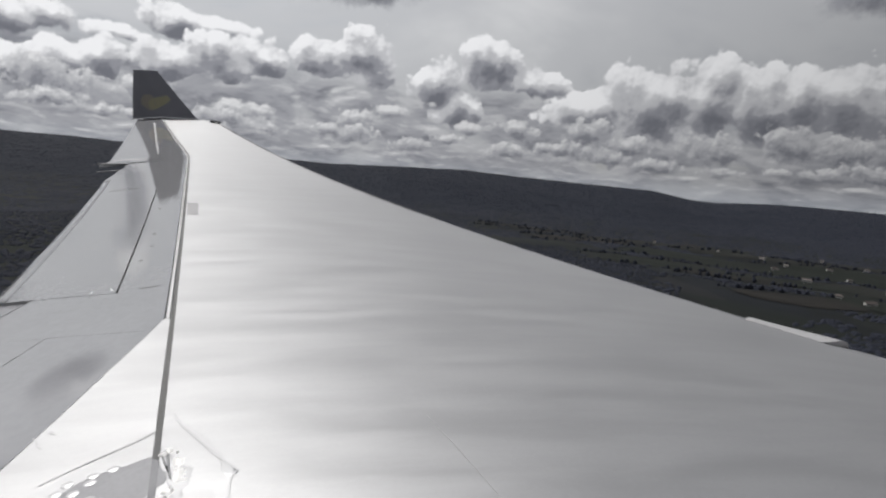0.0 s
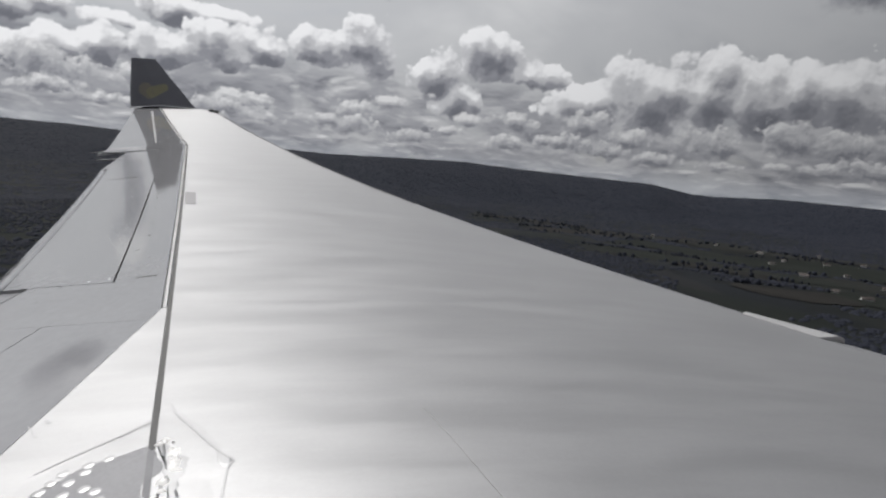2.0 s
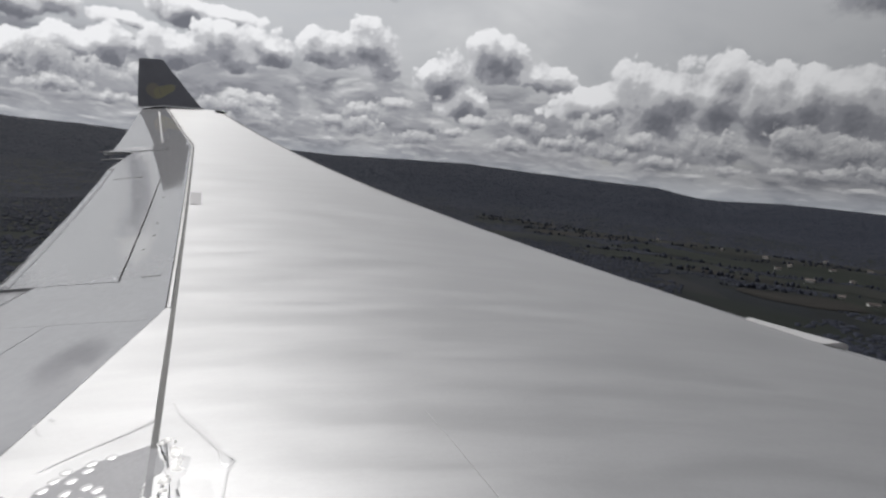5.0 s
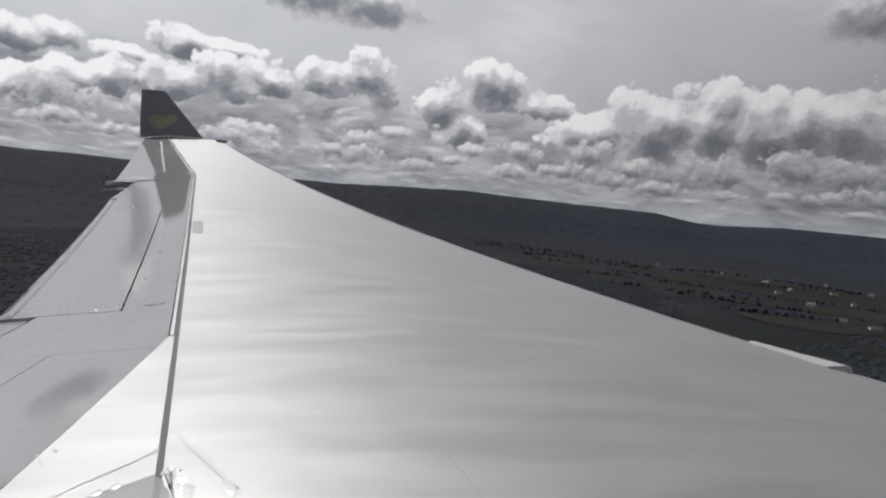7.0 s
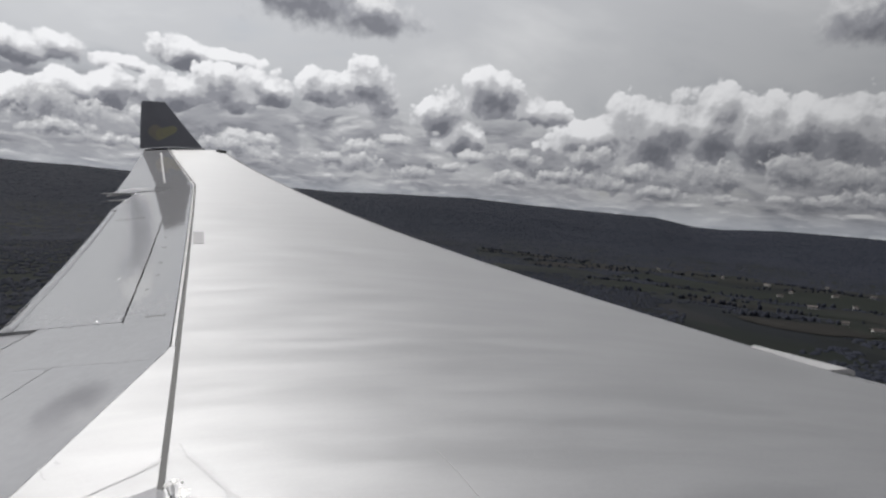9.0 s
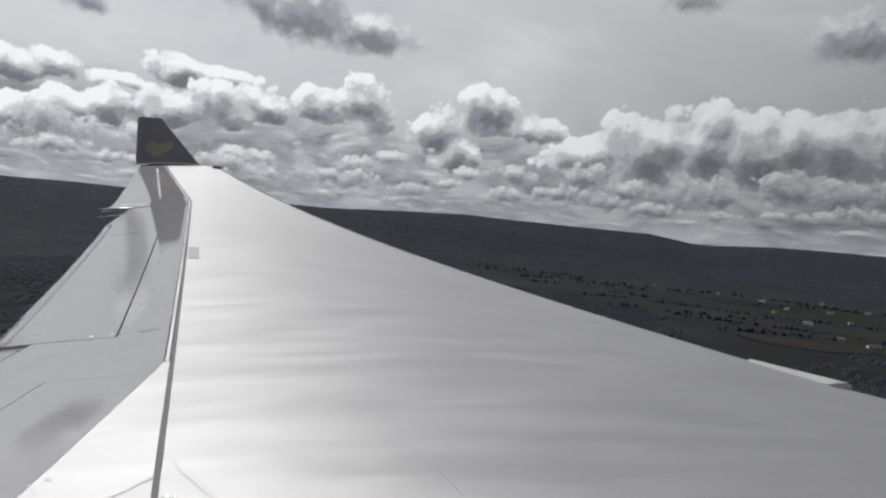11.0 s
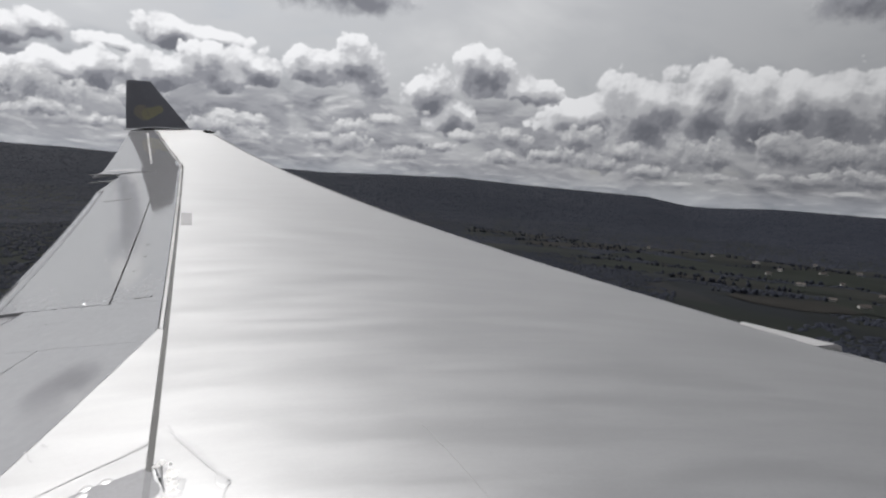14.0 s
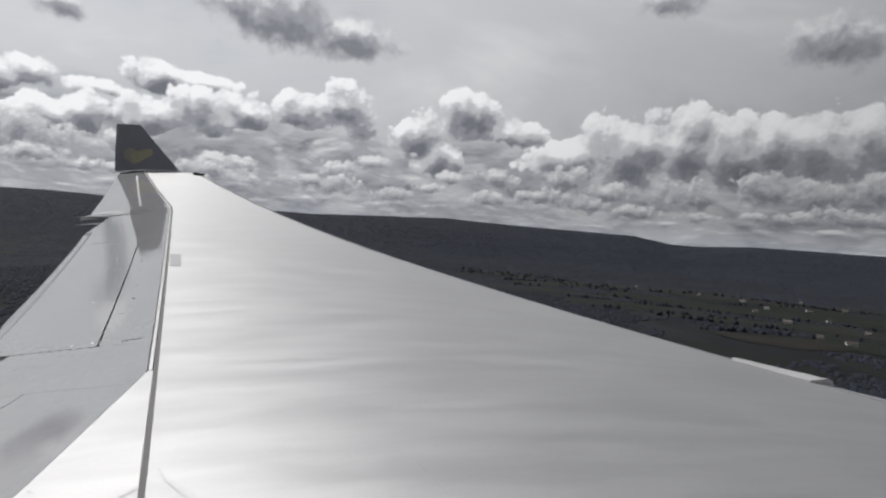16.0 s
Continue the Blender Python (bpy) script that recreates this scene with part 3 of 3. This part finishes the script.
rnd = random.Random(12)
BAND = ((-1.345, 3.47), (-1.30, 3.40), (-1.235, 3.32), (-1.165, 3.25), (-1.14, 3.17), (-1.17, 3.09), (-1.19, 3.0), (-1.15, 2.88))
for i in range(34):
    u = rnd.random() ** 1.15 * (len(BAND) - 1.001)
    (ax, ay), (bx, by) = BAND[int(u)], BAND[int(u) + 1]
    f = u - int(u)
    flake(ax + (bx - ax) * f + rnd.gauss(0, 0.022), ay + (by - ay) * f + rnd.gauss(0, 0.022), rnd.uniform(0.012, 0.036), rnd)


def bead(name, pts, width, mat, lift, label):
    """A thin raised line of sealant along plan points, its width uneven."""
    rnd = random.Random(len(pts) * 7)
    rows = []
    for (ax, ay), (bx, by) in zip(pts, pts[1:]):
        length = math.hypot(bx - ax, by - ay)
        nx, ny = -(by - ay) / length, (bx - ax) / length
        for k in range(6):
            f, wd = k / 6, width * rnd.uniform(0.5, 1.3)
            x, y = ax + (bx - ax) * f, ay + (by - ay) * f
            rows.append([(x - nx * wd / 2, y - ny * wd / 2), (x + nx * wd / 2, y + ny * wd / 2)])
    return part(name, sheet(bmesh.new(), rows, 0.0, lift), mat, wing, label)


bead("film_edge", [(-1.47, 3.91), (-1.36, 3.74), (-1.24, 3.61), (-1.14, 3.49), (-1.047, 3.385), (-0.95, 3.28), (-0.87, 3.211)], 0.016, M_TRACE, 0.004, "dull raised edge of the film")
bead("film_edge", [(-0.87, 3.211), (-0.885, 3.15), (-0.873, 3.083), (-0.845, 2.95), (-0.829, 2.86), (-0.80, 2.6)], 0.014, M_TRACE, 0.004, "dull raised edge of the film")
bead("film_edge", [(-1.50, 3.70), (-1.58, 3.60), (-1.653, 3.523), (-1.795, 3.377), (-1.931, 3.208)], 0.014, M_TRACE, 0.004, "dull raised edge of the film")
ragged("film_corner", [(-1.00, 3.33), (-0.93, 3.265), (-0.872, 3.215), (-0.89, 3.15), (-0.93, 3.17), (-0.96, 3.24)], M_TRACE, 0.003, "dull corner of the film", 0.005, 9)
bead("crack", [(-1.235, 3.06), (-1.262, 3.0), (-1.235, 2.95), (-1.27, 2.87), (-1.24, 2.75), (-1.26, 2.6)], 0.006, M_SEALED, 0.008, "dark jagged crack")
bead("scuff", [(-2.26, 3.77), (-2.21, 3.72), (-2.17, 3.66), (-2.12, 3.62)], 0.012, M_TRACE, 0.003, "small grey scuff")
bead("scuff", [(-2.20, 3.84), (-2.17, 3.81), (-2.14, 3.80)], 0.022, M_TRACE, 0.003, "small grey scuff")
for x, y in ((-1.775, 3.06), (-1.76, 3.135), (-1.745, 3.215), (-1.668, 3.125), (-1.645, 3.275), (-1.629, 3.211), (-1.557, 3.06), (-1.49, 3.03), (-1.64, 3.02), (-1.565, 3.325), (-1.44, 2.96), (-1.54, 2.95)):
    ob = stud(x, y, 0.031, M_SKIN, "fastener_cap", 0.002)
    ob.location.z = 0.006

# pale hinge strip between aileron and its fixed panel
bm = sheet(bmesh.new(), [[(-7.99 - (y - 19.19) * 0.4495 - 0.035, y), (-7.99 - (y - 19.19) * 0.4495 + 0.035, y)] for y in (19.3, 20.5, 21.7, 22.9, 24.1, 25.2)], 0.004, 0.006)
part("hinge_strip", bm, M_BAND, wing, "pale worn hinge strip")

# slat at the wing's nose inboard; a near-black plate is its end gap's shade
def nose_plate(name, ya, yb, reach_a, reach_b, dz, mat, label):
    bm = bmesh.new()
    rows = []
    for i in range(9):
        f = i / 8
        y = ya + (yb - ya) * f
        reach = reach_a + (reach_b - reach_a) * f
        z0 = top(lead(y) - 0.06, y) + 0.004
        rows.append([bm.verts.new((lead(y) - 0.06 + reach * u, y, z0 + dz * u - 0.25 * reach * max(0, u - 0.75) ** 2 * 8)) for u in (0, 0.15, 0.3, 0.5, 0.7, 0.8, 0.9, 1.0)])
    for a, b in zip(rows, rows[1:]):
        for j in range(7):
            bm.faces.new((a[j], a[j + 1], b[j + 1], b[j]))
    ext = bmesh.ops.extrude_face_region(bm, geom=bm.faces[:])
    for v in ext["geom"]:
        if isinstance(v, bmesh.types.BMVert):
            v.co.z -= 0.05
    bmesh.ops.recalc_face_normals(bm, faces=bm.faces)
    return flat_sides(part(name, bm, mat, wing, label))


nose_plate("slat", 6.60, 5.92, 0.05, 0.27, 0.03, M_STRIP, "pale bare-metal slat end")
nose_plate("slat_gap_shade", 5.915, 5.84, 0.20, 0.22, -0.03, M_DARK, "near-black plate as shade of the gap at the slat's end")
nose_plate("pylon_fairing", 5.835, 3.4, 0.34, 0.8, -0.06, M_SKIN, "grey engine pylon fairing")

# dark erosion strip on the outer nose
bm = sheet(bmesh.new(), between(12.5, 25.9, lambda y: lead(y) - 0.015, lambda y: lead(y) + 0.05, 60, 2), 0.003, 0.008)
part("erosion_strip", bm, M_DARK, wing, "dark strip along the leading edge")
bm = sheet(bmesh.new(), between(3.38, 3.96, lambda y: seam(y), lambda y: seam(y) + 0.041, 6, 1), 0.002, 0.0035)
flat_sides(part("spar_groove", bm, M_GROOVE, wing, "dark grey sealant groove"))
# the groove where it runs on across the sealant
bm = sheet(bmesh.new(), between(2.4, 3.37, lambda y: seam(y) + 0.002, lambda y: seam(y) + 0.039, 20, 1), 0.001, 0.0065)
flat_sides(part("sealed_groove", bm, M_SEALED, wing, "groove filled with sealant"))

# fuselage beside the camera
bm = bmesh.new()
rings = []
for i in range(13):
    x = -16 + 30 * i / 12
    rings.append([bm.verts.new((x, -2.98 + 2.82 * math.cos(k * math.tau / 48), -0.55 + 2.82 * math.sin(k * math.tau / 48))) for k in range(48)])
for a, b in zip(rings, rings[1:]):
    for k in range(48):
        q = (k + 1) % 48
        bm.faces.new((a[k], b[k], b[q], a[q]))
bm.faces.new(rings[0])
bm.faces.new(rings[-1])
bmesh.ops.recalc_face_normals(bm, faces=bm.faces)
fuselage = mesh_object("fuselage_wall", bm, M_WHITE)
fuselage.matrix_world = AIRCRAFT
tagged(fuselage, "white painted airliner fuselage wall beside the wing", "fuselage", kind="structure")
bm = bmesh.new()
rows = []
for i in range(13):
    x = -6 + 9 * i / 12
    yo = 2.02 - (x - 0.02) * 0.53 if x < 0.02 else 2.02 - (x - 0.02) * 0.2
    yo = min(yo, 3.6)
    rows.append([bm.verts.new((x, yo + (0.0 - yo) * j / 8 - 0.02, top(x, yo) + 0.015 + 0.9 * (j / 8) ** 3 - (0.02 if j == 0 else 0))) for j in range(9)])
for a, b in zip(rows, rows[1:]):
    for j in range(8):
        bm.faces.new((a[j], b[j], b[j + 1], a[j + 1]))
bmesh.ops.recalc_face_normals(bm, faces=bm.faces)
part("root_fairing", bm, M_AFT, wing, "grey fairing at the wing root")

# ---------------------------------------------------------------- land
RIDGE = ((-60, 0.9), (-36, 0.87), (-32, 0.93), (-28.4, 0.85), (-20, 0.70), (-11.8, 0.74), (-4.6, 1.1), (0.6, 1.29), (5.9, 1.1), (11, 1.01), (17.5, 0.92), (20.8, 0.42), (22.7, 0.37), (27.4, 0.65), (36, 0.65), (60, 0.7))


def ridge(az):
    az = max(-59.9, min(59.9, az))
    for (a, p), (b, q) in zip(RIDGE, RIDGE[1:]):
        if a <= az <= b:
            return p + (q - p) * (az - a) / (b - a)


def land(r, az):
    """Height of the ground at a distance and bearing."""
    x, y = r * math.sin(radians(az)), r * math.cos(radians(az))
    crest = HEIGHT + 4300 * math.tan(radians(ridge(az)))
    s = max(0.0, min(1.0, (r - 2300) / 2000))
    s = s * s * (3 - 2 * s)
    roll = noise.fractal(Vector((x, y, 0)) / 900.0, 0.8, 2.0, 4) * 14
    back = max(0.0, r - 4300) * 0.02
    return crest * s * (1 + 0.10 * noise.fractal(Vector((x, y, 3)) / 600.0, 0.8, 2.0, 3) * (1 - s)) + roll * (0.3 + 0.5 * (1 - s)) - back


m, n, b = material("cloud-shaded fields and woodland floor")
at = n.node("ShaderNodeTexCoord").outputs["Object"]
warp = n.node("ShaderNodeMapping", {0: at, 3: (1.0, 0.55, 1.0)}).outputs[0]
plot = n.node("ShaderNodeTexVoronoi", {"Vector": warp, "Scale": 0.006, "Randomness": 0.9}).outputs["Color"]
tone = n.node("ShaderNodeSeparateColor", {0: plot}).outputs[0]
# near-black plot colours hold the cloud shade that lies over the valley
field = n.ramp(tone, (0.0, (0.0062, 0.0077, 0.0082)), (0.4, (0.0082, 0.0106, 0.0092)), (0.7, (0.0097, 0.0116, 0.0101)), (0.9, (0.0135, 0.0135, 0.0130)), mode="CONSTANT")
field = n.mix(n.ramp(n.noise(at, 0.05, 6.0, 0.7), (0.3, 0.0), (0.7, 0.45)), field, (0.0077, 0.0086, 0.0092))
# wood colours darkened for cloud shade and tinted blue for haze
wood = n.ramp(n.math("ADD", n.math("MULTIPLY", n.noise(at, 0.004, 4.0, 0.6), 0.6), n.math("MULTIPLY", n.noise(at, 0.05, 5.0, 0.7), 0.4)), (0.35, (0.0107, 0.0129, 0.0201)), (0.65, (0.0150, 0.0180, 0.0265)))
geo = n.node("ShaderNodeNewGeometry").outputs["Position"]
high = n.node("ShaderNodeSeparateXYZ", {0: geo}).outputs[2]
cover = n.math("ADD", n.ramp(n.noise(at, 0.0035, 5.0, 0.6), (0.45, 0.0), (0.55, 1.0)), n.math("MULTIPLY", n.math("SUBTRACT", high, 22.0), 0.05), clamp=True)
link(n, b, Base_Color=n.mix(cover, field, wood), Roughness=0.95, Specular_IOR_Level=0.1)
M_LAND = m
radii = [0, 60, 150, 300, 450] + [600 + 55 * i for i in range(79)]
azs = [-180 + 6 * i for i in range(20)] + [-60 + 0.5 * i for i in range(240)] + [60 + 6 * i for i in range(20)]
bm = bmesh.new()
centre = bm.verts.new((0, 0, land(0, 0)))
last = None
for r in radii[1:]:
    ring = [bm.verts.new((r * math.sin(radians(a)), r * math.cos(radians(a)), land(r, a))) for a in azs]
    for i in range(len(azs)):
        k = (i + 1) % len(azs)
        if last is None:
            bm.faces.new((centre, ring[k], ring[i]))
        else:
            bm.faces.new((last[i], last[k], ring[k], ring[i]))
    last = ring
bmesh.ops.recalc_face_normals(bm, faces=bm.faces)
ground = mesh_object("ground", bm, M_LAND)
tagged(ground, "wooded valley, cloud shade in its colour, with dull green fields below hills", "ground", kind="structure")


def ground_at(x, y):
    return land(math.hypot(x, y), math.degrees(math.atan2(x, y)))


def place(az, dist):
    return dist * math.sin(radians(az)), dist * math.cos(radians(az))


def shaded_field_paint(name, a, b):
    m, n, bs = material(name)
    at = n.node("ShaderNodeTexCoord").outputs["Object"]
    rows = n.node("ShaderNodeMapping", {0: at, 3: (1.0, 0.15, 1.0)}).outputs[0]
    f = n.math("ADD", n.math("MULTIPLY", n.noise(at, 0.02, 5.0, 0.65), 0.7), n.math("MULTIPLY", n.noise(rows, 0.25, 3.0, 0.6), 0.3))
    link(n, bs, Base_Color=n.mix(n.ramp(f, (0.35, 0.0), (0.65, 1.0)), a, b), Roughness=0.95, Specular_IOR_Level=0.1)
    return m


# crop and soil colours taken far down: shade of the clouds is in them
M_STUBBLE = shaded_field_paint("cloud-shaded pale stubble", (0.0106, 0.0116, 0.0106), (0.0149, 0.0154, 0.0140))
M_PASTURE = shaded_field_paint("cloud-shaded pasture grass", (0.0077, 0.0097, 0.0082), (0.0101, 0.0125, 0.0101))
M_PLOUGH = shaded_field_paint("cloud-shaded ploughed soil", (0.0106, 0.0101, 0.0097), (0.0164, 0.0154, 0.0140))


def field(az, dist, length, depth, turn, mat, label):
    """A field draped over the ground, its outline bent and its corners rounded."""
    cx, cy = place(az, dist)
    c, s_ = math.cos(radians(turn - az)), math.sin(radians(turn - az))
    bm = bmesh.new()
    n, k = 24, 8
    grid = []
    for i in range(n + 1):
        u = 2 * i / n - 1
        row = []
        for j in range(k + 1):
            v = 2 * j / k - 1
            half = depth * 0.5 * max(0.05, (1 - abs(u) ** 5)) * (1 + 0.35 * noise.noise(Vector((u * 1.7, az, dist * 0.01))))
            px, py = u * length * 0.5, v * half + 0.12 * depth * math.sin(u * 2.4 + az)
            x, y = cx + px * c - py * s_, cy + px * s_ + py * c
            row.append(bm.verts.new((x, y, ground_at(x, y) + 0.9)))
        grid.append(row)
    for a, b in zip(grid, grid[1:]):
        for j in range(k):
            bm.faces.new((a[j], b[j], b[j + 1], a[j + 1]))
    bmesh.ops.recalc_face_normals(bm, faces=bm.faces)
    ob = mesh_object("field", bm, mat)
    return tagged(ob, label, "field", kind="structure")


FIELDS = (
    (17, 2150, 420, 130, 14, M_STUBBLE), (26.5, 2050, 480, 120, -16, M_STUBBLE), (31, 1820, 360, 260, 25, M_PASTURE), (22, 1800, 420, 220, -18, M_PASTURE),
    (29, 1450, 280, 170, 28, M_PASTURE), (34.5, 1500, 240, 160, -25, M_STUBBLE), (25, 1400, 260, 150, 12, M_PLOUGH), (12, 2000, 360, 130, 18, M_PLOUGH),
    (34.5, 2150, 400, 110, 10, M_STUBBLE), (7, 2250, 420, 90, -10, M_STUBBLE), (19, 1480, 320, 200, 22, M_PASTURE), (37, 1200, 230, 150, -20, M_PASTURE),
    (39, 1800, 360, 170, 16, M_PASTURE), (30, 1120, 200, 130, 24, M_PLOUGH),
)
WORDS = {M_STUBBLE.name: "cloud-shaded pale stubble field in the valley", M_PASTURE.name: "dull green pasture in the valley", M_PLOUGH.name: "dark ploughed field in the valley"}
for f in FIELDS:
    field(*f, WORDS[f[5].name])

# houses: wall, roof and chimney
M_WALL = paint("white house render", (0.31, 0.305, 0.295), 0.8, 0.05)
M_ROOF = paint("dark roof tiles", (0.055, 0.045, 0.042), 0.7, 0.10)


def house(az, dist, length, width, eaves, turn, label):
    x, y = place(az, dist)
    h = new("house")
    h.matrix_world = Matrix.Translation((x, y, ground_at(x, y) + 0.4)) @ Matrix.Rotation(radians(turn - az), 4, "Z")
    tagged(h, label, "house", "houses in the valley")
    l, d, e, r = length / 2, width / 2, eaves, eaves + width * 0.42
    bm = bmesh.new()
    v = [bm.verts.new(p) for p in ((-l, -d, -1.5), (l, -d, -1.5), (l, d, -1.5), (-l, d, -1.5), (-l, -d, e), (l, -d, e), (l, d, e), (-l, d, e), (-l, 0, r), (l, 0, r))]
    for f in ((0, 1, 5, 4), (2, 3, 7, 6), (1, 2, 6, 9, 5), (3, 0, 4, 8, 7), (0, 3, 2, 1)):
        bm.faces.new([v[i] for i in f])
    part("wall", bm, M_WALL, h, "", False)
    bm = bmesh.new()
    o, t = 0.5, 0.25
    v = [bm.verts.new(p) for p in ((-l - o, -d - o, e - 0.3), (l + o, -d - o, e - 0.3), (l + o, 0, r + 0.05), (-l - o, 0, r + 0.05), (l + o, d + o, e - 0.3), (-l - o, d + o, e - 0.3))]
    bm.faces.new((v[0], v[1], v[2], v[3]))
    bm.faces.new((v[3], v[2], v[4], v[5]))
    ext = bmesh.ops.extrude_face_region(bm, geom=bm.faces[:])
    for q in ext["geom"]:
        if isinstance(q, bmesh.types.BMVert):
            q.co.z += t
    bmesh.ops.recalc_face_normals(bm, faces=bm.faces)
    part("roof", bm, M_ROOF, h, "dark pitched roof", False)
    bm = bmesh.new()
    bmesh.ops.create_cube(bm, size=1.0, matrix=Matrix.Translation((l * 0.4, 0.2, r + 0.4)) @ Matrix.Diagonal((0.9, 0.7, 1.6, 1)))
    bmesh.ops.bevel(bm, geom=bm.edges[:], offset=0.05, segments=1, affect="EDGES")
    part("chimney", bm, M_ROOF, h, "", False)
    return h


rnd = random.Random(21)
for az, dist in ((26.8, 2030), (28.6, 1900), (31.6, 1920), (27.8, 1780), (32.5, 1240), (34.6, 1210), (30.2, 1560), (23.4, 2120), (33.0, 1700),
                 (35.6, 1500), (18.2, 2200), (31.0, 2150), (34.0, 2050)):
    big = rnd.random() < 0.3
    house(az, dist, rnd.uniform(14, 19) if big else rnd.uniform(8, 12), rnd.uniform(7, 9), rnd.uniform(3.5, 5), rnd.uniform(-50, 50),
          "long white farm building with a dark roof" if big else "small white house with a dark pitched roof")

# woods: conifers and round crowns, joined by the thousand
m, n, b = material("cloud-shaded hazy tree foliage")
rndv = n.node("ShaderNodeNewGeometry").outputs["Random Per Island"]
# foliage colour includes cloud shade and the blue of distant haze
link(n, b, Base_Color=n.ramp(rndv, (0.0, (0.0167, 0.0192, 0.0280)), (0.5, (0.0180, 0.0204, 0.0293)), (1.0, (0.0192, 0.0216, 0.0308))), Roughness=0.9, Specular_IOR_Level=0.1)
M_TREE = m


def crowns(points, seed):
    """One mesh of trees: each a trunkless crown of three uneven tiers, as seen from far above."""
    rng = np.random.default_rng(seed)
    k = 5
    ang = np.arange(k) * 2 * np.pi / k
    levels = ((0.0, 0.7), (0.30, 1.0), (0.75, 0.55))
    verts, faces = [], []
    for x, y, z, h, r in points:
        base = len(verts)
        for lv, lr in levels:
            rr = r * lr * rng.uniform(0.72, 1.22, k)
            zz = z + h * (lv + rng.uniform(-0.05, 0.05, k))
            verts += list(zip(x + rr * np.cos(ang), y + rr * np.sin(ang), zz))
        verts.append((x, y, z + h))
        for i in range(2):
            for j in range(k):
                q = (j + 1) % k
                faces.append((base + i * k + j, base + i * k + q, base + (i + 1) * k + q, base + (i + 1) * k + j))
        tip = base + 3 * k
        faces += [(base + 2 * k + j, base + 2 * k + (j + 1) % k, tip) for j in range(k)]
    me = bpy.data.meshes.new("woodland")
    me.from_pydata(verts, [], faces)
    me.materials.append(M_TREE)
    me.shade_smooth()
    return me


clear = []
for az, dist, length, depth, turn, _ in FIELDS:
    x, y = place(az, dist)
    clear.append((x, y, radians(turn - az), length * 0.52, depth * 0.62))


def in_field(x, y):
    for cx, cy, a, l, d in clear:
        px, py = (x - cx) * math.cos(a) + (y - cy) * math.sin(a), -(x - cx) * math.sin(a) + (y - cy) * math.cos(a)
        if abs(px) < l and abs(py) < d:
            return True
    return False


rnd = random.Random(5)
trees = []
while len(trees) < 62000:
    az, r = rnd.uniform(-46, 46), 620 + 3650 * rnd.random() ** 1.1
    x, y = place(az, r)
    thick = noise.fractal(Vector((x, y, 9)) / 260.0, 0.7, 2.0, 4)
    if az < 2 or r > 2350:
        thick += 0.75
    if r < 1350 and az > 2:
        thick += 0.12
    if thick < -0.04 or in_field(x, y):
        continue
    hgt = rnd.uniform(6, 9) if r > 1600 else rnd.uniform(4, 7)
    wide = hgt * rnd.uniform(1.0, 1.7) * (0.7 if r < 1600 else 1.0)
    trees.append((x, y, ground_at(x, y) - hgt * (0.5 if r < 1600 else 0.62), hgt, wide))
for az, dist, length, depth, turn, _ in FIELDS:
    x, y = place(az, dist)
    a = radians(turn - az)
    for side in (-1, 1):
        if rnd.random() < 0.45:
            continue
        for k in range(int(length / 9)):
            if rnd.random() < 0.45:
                continue
            px, py = -length / 2 + 9 * k + rnd.uniform(-3, 3), side * depth * 0.62 + rnd.uniform(-4, 4)
            tx, ty = x + px * math.cos(a) - py * math.sin(a), y + px * math.sin(a) + py * math.cos(a)
            hgt = rnd.uniform(5, 12)
            trees.append((tx, ty, ground_at(tx, ty) - 0.8, hgt, hgt * rnd.uniform(0.35, 0.6)))
woods = new("woodland", crowns(trees, 8))
tagged(woods, "mixed woodland covering the valley slopes, cloud shade and haze in its colour", "woodland", kind="stuff")
